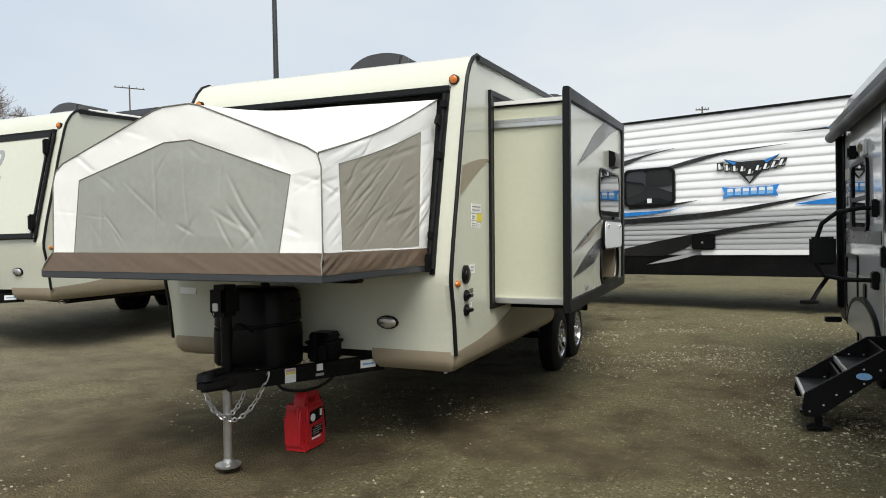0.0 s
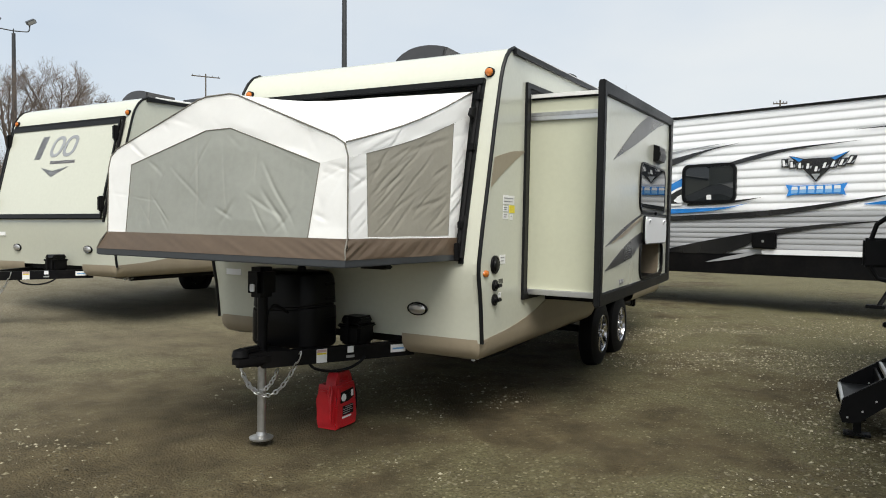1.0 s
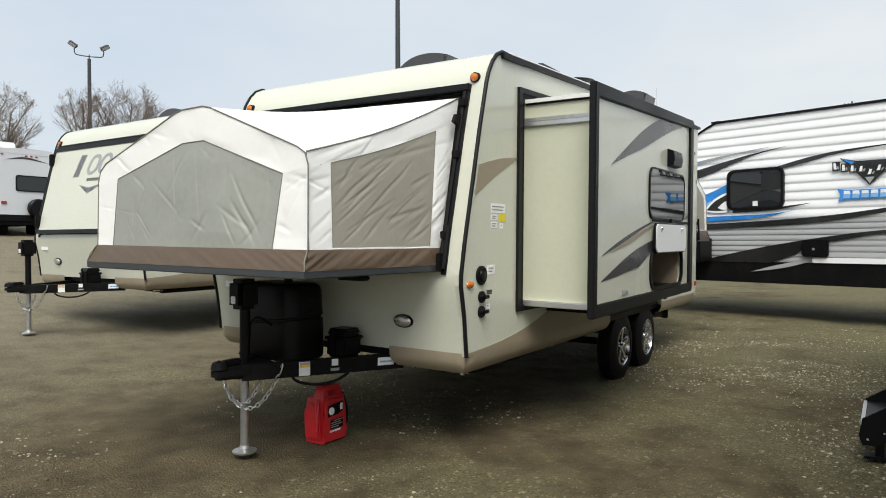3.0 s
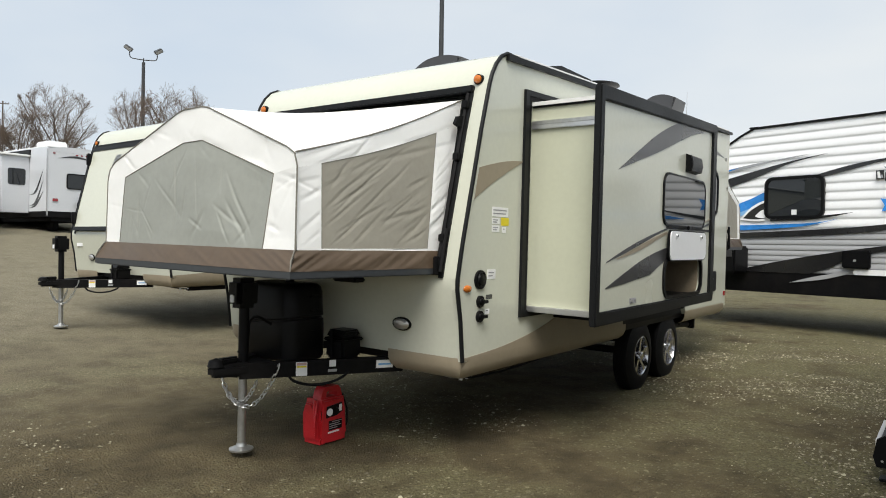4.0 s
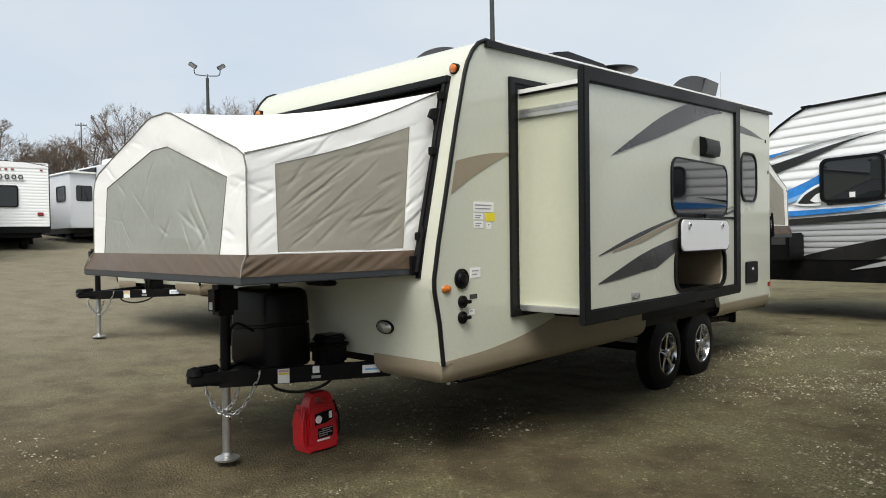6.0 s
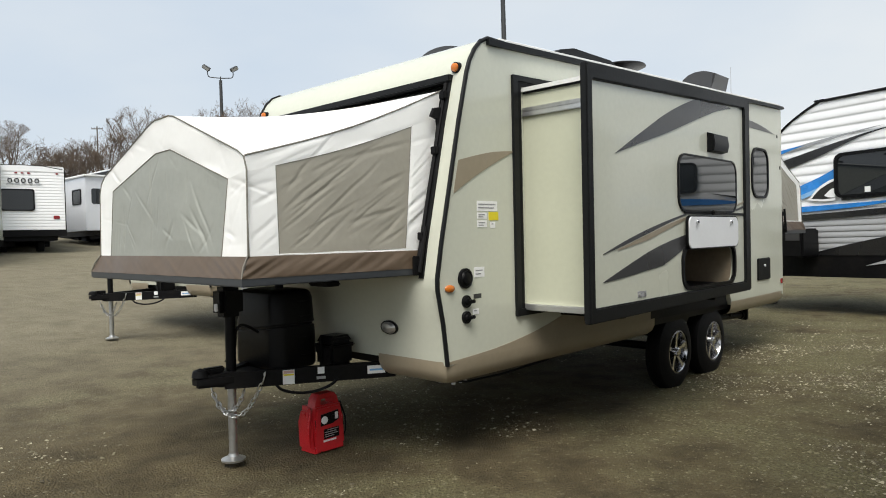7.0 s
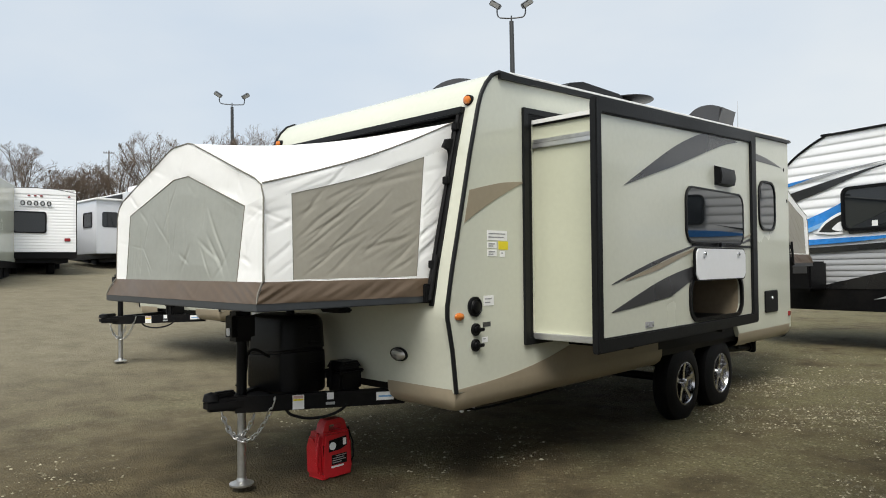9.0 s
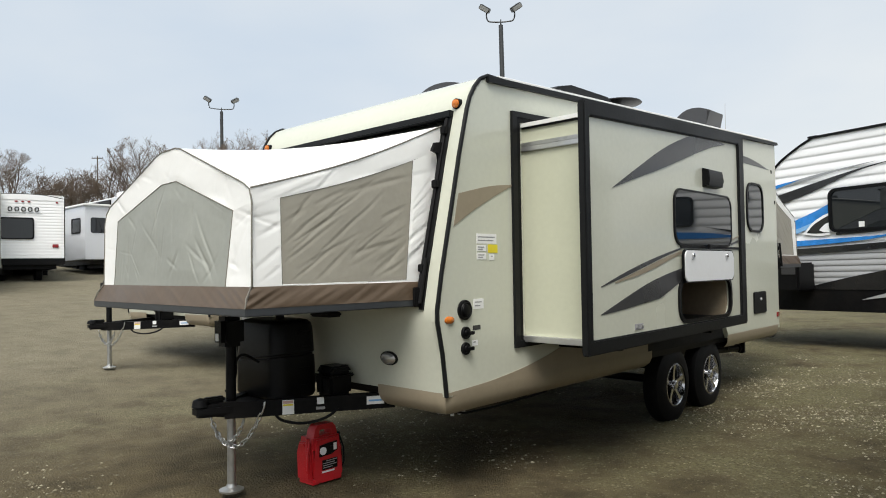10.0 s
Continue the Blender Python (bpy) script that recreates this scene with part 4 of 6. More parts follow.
    part("bumper", bm, STEEL, t, "black rear bumper")
    roof_gear(t)
    tongue(t, opened)
    if opened:
        bed_tent(t)
        bed_tent(t, mirror=True)
        # thin dark sheet closes the opening; the interior's shade is in its colour
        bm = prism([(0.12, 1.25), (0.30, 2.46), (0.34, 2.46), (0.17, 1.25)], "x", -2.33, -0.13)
        part("bed_shade_sheet", bm, SHADEIN, t, "dark sheet for the shaded interior behind the bed opening")
    else:
        y0, y1 = front_y(1.235), front_y(2.47)
        d = -0.045
        bm = bmesh.new()
        o2 = [(front_y(z) + d, z) for z in (1.25, 1.43, 1.745, 2.18, 2.455)]
        prism(o2 + [(y + 0.04, z) for y, z in o2[::-1]], "x", -2.31, -0.15, bm=bm)
        door = part("bed_door", bm, CREAM, t, "closed cream fold-down bed door")
        for z0, z1 in ((1.245, 1.30), (2.405, 2.46)):
            o3 = [(front_y(z) + d - 0.012, z) for z in (z0, z1)]
            part("door_edge", prism(o3 + [(y + 0.02, z) for y, z in o3[::-1]], "x", -2.32, -0.14), TRIM, door)
        for x in (-0.15, -2.31):
            o3 = [(front_y(z) + d - 0.012, z) for z in (1.30, 1.43, 1.745, 2.18, 2.405)]
            part("door_edge", prism(o3 + [(y + 0.02, z) for y, z in o3[::-1]], "x", x - 0.012, x + 0.012), TRIM, door)
            for z in (1.42, 2.28):
                y = front_y(z) + d
                part("door_latch", box(x - 0.03, x + 0.03, y - 0.06, y + 0.01, z - 0.09, z + 0.09, 0.015), RUBBER, door, "black latch")
            part("support_bar", tube([(x + (0.04 if x > -1 else -0.04), front_y(z) - 0.03, z) for z in (1.27, 1.745, 2.18, 2.44)], 0.018, 6), RUBBER, door)
        # emblem as plain shapes: three rounded bars and a shallow chevron
        def emblem(pts, mat):
            bm = bmesh.new()
            lo = [bm.verts.new((x, front_y(z) + d - 0.002, z)) for x, z in pts]
            bm.faces.new(lo)
            bmesh.ops.solidify(bm, geom=bm.faces[:], thickness=0.003)
            part("emblem", bm, mat, door, "grey emblem", smooth=False)
        emblem([(-1.70, 2.01), (-1.57, 2.01), (-1.513, 2.18), (-1.643, 2.18)], SILVER)
        emblem([(-1.643, 2.18), (-1.513, 2.18), (-1.47, 2.31), (-1.60, 2.31)], SILVER)
        for k in range(1, 3):
            x0 = -1.66 + 0.26 * k
            o4, i4 = rounded(x0, x0 + 0.25, 2.03, 2.30, 0.11), rounded(x0 + 0.055, x0 + 0.195, 2.07, 2.26, 0.065)
            bm = ring([(x + (z - 2.1) * 0.35, z) for x, z in o4], [(x + (z - 2.1) * 0.35, z) for x, z in i4], "y", 0.0, 0.003)
            for v in bm.verts:
                v.co.y += front_y(v.co.z) + d - 0.004
            part("emblem", bm, SILVER, door, "grey emblem ring", smooth=False)
        emblem([(-1.35, 1.94), (-0.85, 1.94), (-0.85, 1.98), (-1.35, 1.98)], INK)
        emblem([(-1.52, 1.90), (-1.27, 1.77), (-0.95, 1.90), (-1.27, 1.85)], SILVER)
    if with_slide:
        slide_out(t)
    return t


def slide_out(t):
    """The slide-out room: box, charcoal frame, outer wall with window and open hatch."""
    top = lambda y: 2.455 + (y - 0.62) * 0.047
    # dark weather frame on the trailer's wall
    out = [(0.656, 0.90), (3.30, 0.90), (3.30, top(3.3) + 0.07), (0.656, top(0.69) + 0.085)]
    inn = [(0.705, 0.95), (3.235, 0.95), (3.235, top(3.2) + 0.04), (0.705, top(0.775) + 0.045)]
    part("slide_opening_frame", ring(out, inn, "x", 0.0, 0.022), TRIM, t, "charcoal frame round the slide-out opening", smooth=False)
    part("seal", ring([(y + 0.004, z) for y, z in inn], [(0.748, 0.975), (3.19, 0.975), (3.19, top(3.2) + 0.012), (0.748, top(0.8) + 0.012)], "x", 0.002, 0.014), RUBBER, t, smooth=False)
    room = part("slide_out", prism([(0.81, 0.985), (3.17, 0.985), (3.17, top(3.17) - 0.02), (0.81, top(0.81) - 0.02)], "x", -0.3, 0.03), CREAM_MATT, t, "extended cream slide-out room")
    # side wall panels and aluminium strips
    part("room_side", box(0.0, 0.56, 0.785, 0.82, 0.97, top(0.8) - 0.024), CREAM_MATT, room)
    part("room_side", box(0.0, 0.56, 3.15, 3.185, 0.97, top(3.17) - 0.024), CREAM_MATT, room)
    part("alu_strip", box(0.004, 0.565, 0.765, 0.786, 2.268, 2.300, 0.004), ALU, room, "aluminium strip")
    part("alu_strip", box(0.004, 0.565, 0.768, 0.786, 2.301, 2.330, 0.003), ZINC, room)
    part("alu_strip", box(0.004, 0.565, 0.75, 0.80, 0.935, 0.978, 0.006), ALU, room, "aluminium sill strip")
    part("room_roof", prism([(0.765, top(0.775) - 0.022), (3.2, top(3.2) - 0.022), (3.2, top(3.2) + 0.006), (0.765, top(0.775) + 0.006)], "x", 0.0, 0.569), ROOFWHITE, room, "white slide-out roof sheet")
    part("room_seal", box(0.01, 0.56, 0.772, 0.79, top(0.78) - 0.036, top(0.78) - 0.024), RUBBER, room)
    part("room_floor", box(0.0, 0.56, 0.80, 3.17, 0.93, 0.968), STEEL, room)
    # outer wall with the hatch hole
    around = [(y, z if z < 1.5 else top(y) - 0.02) for y, z in rounded(0.64, 3.29, 0.93, 2.4, 0.004)]
    bm = ring(around, rounded(1.955, 2.985, 1.012, 1.34, 0.115), "x", 0.572, 0.60)
    wall = part("outer_wall", bm, CREAM, room, "glossy cream slide-out wall", smooth=False)
    bm = ring([(0.605, 0.89), (3.335, 0.915), (3.335, top(3.335) + 0.045), (0.605, top(0.605) + 0.055)],
              [(0.672, 0.984), (3.215, 1.0), (3.215, top(3.2) - 0.04), (0.672, top(0.67) - 0.045)], "x", 0.570, 0.622)
    bmesh.ops.bevel(bm, geom=bm.edges[:], offset=0.008, segments=2, affect="EDGES", clamp_overlap=True)
    part("outer_frame", bm, TRIM, room, "wide charcoal slide-out frame")
    # hatch: hollow, black rim, lid folded up
    bm = box(0.06, 0.075, 1.93, 3.01, 0.94, 1.35)
    box(0.06, 0.571, 1.93, 1.968, 0.94, 1.35, bm=bm)
    box(0.06, 0.571, 2.972, 3.01, 0.94, 1.35, bm=bm)
    box(0.06, 0.571, 1.93, 3.01, 1.327, 1.35, bm=bm)
    part("hatch_back", bm, WOODIN, room, "plywood storage compartment")
    part("hatch_floor", box(0.076, 0.569, 1.971, 2.969, 0.99, 1.004), STEEL, room, "dark compartment floor")
    part("hatch_divider", box(0.10, 0.38, 2.30, 2.32, 1.004, 1.24), WOODIN, room)
    rim = part("hatch_rim", ring(rounded(1.935, 3.0, 1.0, 1.36, 0.13), rounded(1.968, 2.972, 1.026, 1.33, 0.105), "x", 0.590, 0.615), PLASTIC, room, "black rounded hatch frame")
    lid = part("hatch_lid", prism(rounded(1.985, 2.97, 1.325, 1.567, 0.05), "x", 0.622, 0.645, 0.006), WHITE, room, "white storage hatch lid folded up")
    part("lid_edge", ring(rounded(1.975, 2.98, 1.315, 1.577, 0.058), rounded(1.984, 2.971, 1.324, 1.568, 0.051), "x", 0.619, 0.640), PLASTIC, lid, "black lid edge")
    for y in (2.14, 2.82):
        part("lid_latch", lathe([(0, 0.018), (0.008, 0.016), (0.012, 0.0005)], (0.645, y, 1.53), "x", 14), CHROME, lid)
        part("lid_latch", box(0.645, 0.655, y - 0.04, y - 0.015, 1.50, 1.53, 0.003), ALU, lid)
    part("lid_hold", box(0.622, 0.65, 2.45, 2.50, 1.585, 1.62, 0.006), PLASTIC, room)
    part("door_rail", box(0.60, 0.606, 2.0, 3.215, 1.585, 1.605), TRIM, room)
    # window
    win = part("slide_window", ring(rounded(1.885, 3.03, 1.606, 2.05, 0.11), rounded(1.90, 3.015, 1.620, 2.036, 0.10), "x", 0.598, 0.616), PLASTIC, room, "rounded tinted slide-out window")
    part("pane", prism(rounded(1.895, 3.02, 1.616, 2.04, 0.10), "x", 0.601, 0.612), GLASSDARK, win, smooth=False)
    # range vent cover
    bm = prism([(0.60, 2.095), (0.655, 2.105), (0.668, 2.16), (0.655, 2.235), (0.60, 2.255)], "y", 2.44, 2.74, 0.006)
    part("vent_hood", bm, PLASTIC, room, "black glossy range vent cover")
    part("maker_plate", box(0.60, 0.606, 1.24, 1.36, 1.01, 1.05, 0.002), INK, room)
    for y in (1.26, 1.34):
        part("plate_screw", box(0.606, 0.612, y - 0.012, y + 0.012, 1.022, 1.04, 0.003), ALU, room)
    # sweeps
    x = 0.601
    up = curve([(0.965, 1.975), (1.35, 2.156), (1.743, 2.33), (2.13, 2.462), (2.45, 2.535)]) + [(2.95, 2.505)]
    low = curve([(2.95, 2.505), (2.65, 2.445), (2.355, 2.365), (1.743, 2.185), (1.35, 2.08), (0.965, 1.975)])
    decal("charcoal_sweep", up + low[1:-1], x, room, GREYDECAL, "charcoal sweep decal")
    b1 = curve([(0.80, 1.322), (1.10, 1.405), (1.43, 1.482), (1.75, 1.545), (2.02, 1.592)]) + curve([(2.02, 1.580), (1.75, 1.525), (1.43, 1.452), (1.1, 1.378), (0.80, 1.318)])
    b2 = curve([(0.98, 1.345), (1.43, 1.445), (1.75, 1.515), (2.02, 1.565)]) + curve([(2.02, 1.545), (1.75, 1.482), (1.4, 1.402), (0.98, 1.338)])
    decal("charcoal_sweep", b1, x, room, GREYDECAL)
    decal("tan_sweep", b2, x, room, TAN)
    c1 = curve([(0.795, 1.142), (1.1, 1.232), (1.43, 1.322), (1.75, 1.388), (2.02, 1.43)]) + [(2.02, 1.335)] + curve([(1.63, 1.212), (1.35, 1.185), (1.1, 1.160), (0.795, 1.138)])
    decal("charcoal_sweep", c1, x, room, GREYDECAL)
    decal("charcoal_sweep", [(3.03, 1.62), (3.215, 1.655), (3.215, 1.675), (3.03, 1.638)], x, room, GREYDECAL)
    decal("charcoal_sweep", [(3.03, 1.66), (3.215, 1.70), (3.215, 1.713), (3.03, 1.672)], x, room, TAN)
    # bottom rail of the wall
    part("slide_rail", box(0.0, 0.5, 1.2, 1.26, 0.86, 0.93), STEEL, room)
    part("slide_rail", box(0.0, 0.5, 2.8, 2.86, 0.86, 0.93), STEEL, room)


camper(pose(-0.015, 0, 0, 0, 0.75, 0), "cream folding-tent travel trailer with opened white tent bed and slide-out", True, True)
second = camper(pose(-5.72, 1.45, 0.28, 0, 0, 0), "cream folding-tent travel trailer with its bed door closed", False, False)
second.matrix_world = pose(-5.72, 1.45, 0.225, 0, 0, 0.5) @ Matrix.Scale(1.055, 4)


# ---- red jump starter on the ground ----
def jump_starter():
    t = thing("jump_starter", pose(-1.02, -0.18, -0.005, 0, 0, 91) @ Matrix.Scale(1.05, 4), "red plastic portable jump starter standing on the dirt", "jump starter")
    bm = prism([(-0.118, 0.0), (-0.118, 0.035), (-0.105, 0.05), (-0.112, 0.22), (-0.10, 0.298), (0.10, 0.298), (0.112, 0.22), (0.105, 0.05), (0.118, 0.035),
                (0.118, 0.0), (0.07, 0.0), (0.06, 0.018), (-0.06, 0.018), (-0.07, 0.0)], "y", -0.005, 0.165, 0.012)
    body = part("body", bm, RED, t)
    bm = ring([(-0.10, 0.296), (-0.085, 0.35), (-0.06, 0.378), (0.06, 0.378), (0.085, 0.35), (0.10, 0.296)],
              [(-0.052, 0.306), (-0.05, 0.335), (-0.045, 0.345), (0.045, 0.345), (0.05, 0.335), (0.052, 0.306)], "y", 0.02, 0.10)
    part("carry_handle", bm, RED, t, "moulded red carry handle")
    part("control_panel", prism([(-0.075, 0.175), (-0.07, 0.25), (0.07, 0.262), (0.075, 0.20), (0.02, 0.18)], "y", -0.012, -0.004), PLASTIC, t, "black control panel")
    bm = lathe([(0, 0.026), (0.006, 0.025), (0.006, 0.0005)], (0, 0, 0), "z", 22)
    bm.transform(Matrix.Translation((-0.047, -0.011, 0.212)) @ pose(0, 0, 0, 90, 0, 0))
    part("gauge", bm, WHITE, t, "round white gauge")
    part("switch", box(0.01, 0.03, -0.017, -0.010, 0.21, 0.235, 0.002), TRIM, t)
    part("panel_label", box(0.04, 0.065, -0.014, -0.011, 0.205, 0.25), PAPER, t)
    part("front_label", box(-0.05, 0.075, -0.008, -0.004, 0.085, 0.15), PLASTIC, t, "black specification label")
    for z, a, b in ((0.142, -0.02, 0.07), (0.128, -0.045, 0.05), (0.114, -0.045, 0.065), (0.10, -0.045, 0.03)):
        part("text_bar", box(a, b, -0.0095, -0.008, z - 0.003, z + 0.002), SILVER, t)
    part("text_bar", box(-0.055, 0.05, -0.0065, -0.004, 0.066, 0.078), PAPER, t)
    for s in (1, -1):
        bm = prism([(0.015, 0.03), (0.15, 0.03), (0.158, 0.20), (0.13, 0.272), (0.07, 0.275), (0.02, 0.21)], "x", s * 0.108, s * 0.142, 0.012)
        part("side_pod", bm, RED, t, "red cable pod")
        part("clamp", tube([(s * 0.125, 0.045, 0.30), (s * 0.132, 0.05, 0.25), (s * 0.138, 0.03, 0.14)], [0.013, 0.012, 0.007], 8), RED if s < 0 else RUBBER, t, "cable clamp")
        part("cable", tube([(s * 0.125, 0.03, 0.28), (s * 0.15, 0.02, 0.2), (s * 0.152, 0.02, 0.10), (s * 0.13, 0.03, 0.05)], 0.006, 6), RUBBER if s > 0 else RED, t)


jump_starter()


# ---- white ribbed trailer behind ----
def ribs(z0, z1, pitch, depth):
    """Outline of pressed siding, bottom to top: each rib swells and steps back."""
    out = []
    n = round((z1 - z0) / pitch)
    h = (z1 - z0) / n
    for i in range(n):
        z = z0 + i * h
        out += [(0.0, z), (-depth * 0.75, z + h * 0.10), (-depth, z + h * 0.28), (-depth * 0.85, z + h * 0.52), (-depth * 0.3, z + h * 0.82), (0.0, z + h * 0.96)]
    return out


def siding(u0, u1, z0, z1, pitch, depth, cut=None):
    """Ribbed skin from u0 to u1; cut(z) gives where it starts instead of u0."""
    bm = bmesh.new()
    prof = ribs(z0, z1, pitch, depth) + [(0.0, z1)]
    rows = [[bm.verts.new(((max(u0, cut(z)) if cut else u0) if k == 0 else u1, y, z)) for y, z in prof] for k in (0, 1)]
    for j in range(len(prof) - 1):
        bm.faces.new((rows[0][j], rows[0][j + 1], rows[1][j + 1], rows[1][j]))
    return bm


def hauler():
    t = thing("toy_hauler", pose(0.7, 9.63, 0.03, 0, 0, -15), "large white ribbed-metal trailer with black and blue sweeps", "travel trailer")
    nose = curve([(-2.75, 1.0), (-2.70, 1.9), (-2.45, 2.6), (-1.95, 3.18), (-1.55, 3.45), (-1.23, 3.60)])

    def cut(z):
        for (a, z0), (b, z1) in zip(nose, nose[1:]):
            if z <= z1:
                return a + (b - a) * max(0.0, (z - z0) / (z1 - z0))
        return nose[-1][0]

    shell = [(u, z) for u, z in nose] + [(6.5, 3.60), (6.5, 0.95), (-2.75, 0.95)]
    part("body", prism(shell, "y", 0.012, 2.5), SIDING, t, "white aluminium trailer body", smooth=False)
    part("upper_siding", siding(-2.75, 6.5, 1.76, 3.58, 0.152, 0.012, cut), SIDING, t, "white ribbed siding")
    part("lower_siding", siding(-2.75, 6.5, 0.98, 1.76, 0.098, 0.012, cut), GREYSIDING, t, "grey ribbed siding")
    bm = box(-2.7, 6.5, -0.02, 2.45, 0.60, 0.98, 0.01)
    part("black_skirt", bm, STEEL, t, "black lower skirt")
    edge = [(u, -0.02, z + 0.01) for u, z in nose[12:]] + [(0.5, -0.02, 3.61), (3, -0.02, 3.61), (6.5, -0.02, 3.61)]
    part("roof_edge", tube(edge, 0.022, 6), PLASTIC, t, "black roof edge moulding")
    part("roof", prism([(-1.25, 3.60), (6.5, 3.60), (6.5, 3.63), (-1.2, 3.64)], "y", 0.0, 2.5), ROOFWHITE, t)
    part("corner_bracket", box(-1.32, -1.14, -0.05, -0.01, 3.60, 3.635, 0.01), PLASTIC, t)
    part("roof_unit", prism([(2.9, 3.62), (3.1, 3.75), (3.9, 3.82), (4.2, 3.80), (4.25, 3.62)], "y", 0.7, 1.6, 0.04), ROOFWHITE, t, "white rooftop air conditioner")
    # window
    y = -0.03
    w = part("window", ring(rounded(-1.0, 0.03, 1.93, 2.68, 0.13), rounded(-0.95, -0.02, 1.98, 2.63, 0.10), "y", y - 0.035, 0.0), PLASTIC, t, "dark tinted window in a rounded black frame")
    part("pane", prism(rounded(-0.97, 0.0, 1.96, 2.65, 0.10), "y", y - 0.012, y), GLASSDARK, w, smooth=False)
    w2 = part("window", ring(rounded(2.87, 3.65, 2.06, 2.60, 0.10), rounded(2.91, 3.61, 2.10, 2.56, 0.08), "y", y - 0.035, 0.0), PLASTIC, t, "small dark tinted window")
    part("pane", prism(rounded(2.89, 3.63, 2.08, 2.58, 0.08), "y", y - 0.012, y), GLASSDARK, w2, smooth=False)
    part("window_label", box(-0.52, -0.43, y - 0.016, y - 0.013, 2.0, 2.09), PAPER, w)

    def sweep(up, low, mat, label="", lay=0):
        pts = curve(up, 7) + curve(low, 7)[1:]
        if pts[-1] == pts[0]:
            pts.pop()
        d = -0.030 - 0.004 * lay
        part("sweep", prism(pts, "y", d, d + 0.003), mat, t, label, smooth=False)

    sweep([(-2.3, 2.58), (-1.3, 2.80), (-0.5, 2.96), (0.1, 3.04)], [(0.1, 3.04), (-0.6, 2.90), (-1.3, 2.66), (-2.35, 2.36)], BLACKDECAL, "black sweep")
    sweep([(-2.2, 2.80), (-1.4, 2.93), (-0.6, 3.02), (-0.2, 3.05)], [(-0.2, 3.05), (-0.8, 2.97), (-1.5, 2.86), (-2.2, 2.74)], SILVER)
    sweep([(-2.3, 2.78), (-1.9, 2.86), (-1.5, 2.90)], [(-1.5, 2.90), (-1.9, 2.80), (-2.3, 2.68)], BLUEDECAL, "blue sweep", 1)
    sweep([(-0.4, 2.60), (0.3, 2.78), (1.0, 2.88), (2.1, 2.93)], [(2.1, 2.93), (1.0, 2.84), (0.4, 2.72), (-0.4, 2.56)], BLACKDECAL)
    sweep([(1.9, 3.11), (3.0, 3.15), (4.5, 3.16)], [(4.5, 3.08), (3.0, 3.10), (1.9, 3.11)], GREYDECAL)
    sweep([(2.6, 3.13), (3.0, 3.16), (4.5, 3.17)], [(4.5, 3.09), (3.0, 3.10), (2.6, 3.12)], BLUEDECAL, lay=1)
    sweep([(-2.3, 1.98), (-1.7, 2.16), (-1.25, 2.32), (-0.98, 2.44)], [(-0.98, 2.18), (-1.3, 2.06), (-1.7, 1.92), (-2.3, 1.86)], BLUEDECAL, "blue sweep")
    sweep([(-2.0, 1.90), (-1.5, 2.06), (-1.1, 2.20)], [(-1.1, 2.13), (-1.5, 1.98), (-1.9, 1.86)], LIGHTBLUE, lay=1)
    sweep([(-1.47, 1.93), (-1.3, 2.12), (-1.12, 2.23), (-0.98, 2.28)], [(-0.98, 1.90), (-1.2, 1.895), (-1.47, 1.93)], SIDING, "white outline", lay=2)
    sweep([(-1.40, 1.955), (-1.27, 2.09), (-1.1, 2.19), (-0.98, 2.235)], [(-0.98, 1.945), (-1.2, 1.935), (-1.40, 1.955)], BLACKDECAL, lay=3)
    sweep([(-1.18, 1.99), (-1.08, 2.08), (-0.98, 2.12)], [(-0.98, 1.95), (-1.1, 1.955), (-1.18, 1.99)], SIDING, lay=4)
    sweep([(-2.2, 1.82), (-1.2, 1.83), (-0.2, 1.85), (0.25, 1.92)], [(0.25, 1.92), (-0.3, 1.80), (-1.2, 1.74), (-2.2, 1.72)], BLUEDECAL)
    sweep([(-0.9, 1.93), (-0.2, 1.96), (0.5, 2.02)], [(0.5, 2.02), (-0.1, 1.92), (-0.9, 1.89)], BLACKDECAL, lay=1)
    sweep([(-2.4, 1.66), (-1.0, 1.70), (0.6, 1.78), (1.8, 1.92), (2.75, 2.06)], [(2.75, 2.06), (1.8, 1.86), (0.6, 1.68), (-1.0, 1.60), (-2.4, 1.57)], BLACKDECAL, "black sweep")
    sweep([(2.1, 1.87), (2.8, 1.95), (4.2, 1.98)], [(4.2, 1.84), (2.8, 1.84), (2.1, 1.86)], BLUEDECAL)
    sweep([(-1.6, 0.97), (-0.6, 1.20), (0.5, 1.40), (1.5, 1.53), (2.6, 1.60)], [(2.6, 1.60), (1.5, 1.47), (0.5, 1.28), (0.2, 1.12), (-0.2, 0.97)], BLACKDECAL)
    sweep([(-0.55, 0.80), (-0.1, 0.93), (0.45, 1.04)], [(0.45, 1.0), (0.0, 0.88), (-0.55, 0.80)], GREYSIDING, lay=1)
    part("access_panel", prism(rounded(0.5, 3.6, 0.985, 1.075, 0.04), "y", -0.045, -0.02), SIDING, t)
    # emblem: wings, shield and bars in plain shapes
    e = -0.036
    def shape(pts, mat, d=0.0, label=""):
        part("emblem", prism(pts, "y", e - 0.003 - d, e - d), mat, t, label, smooth=False)
    shape([(0.92, 2.74), (1.18, 2.67), (1.62, 2.67), (1.88, 2.76), (1.66, 2.56), (1.40, 2.30), (1.37, 2.26), (1.34, 2.30), (1.12, 2.54)], BLACKDECAL, 0.0, "dark winged emblem")
    shape([(1.60, 2.66), (1.86, 2.75), (1.66, 2.62)], BLUEDECAL, 0.004)
    shape([(0.94, 2.73), (1.16, 2.66), (1.10, 2.62)], BLUEDECAL, 0.004)
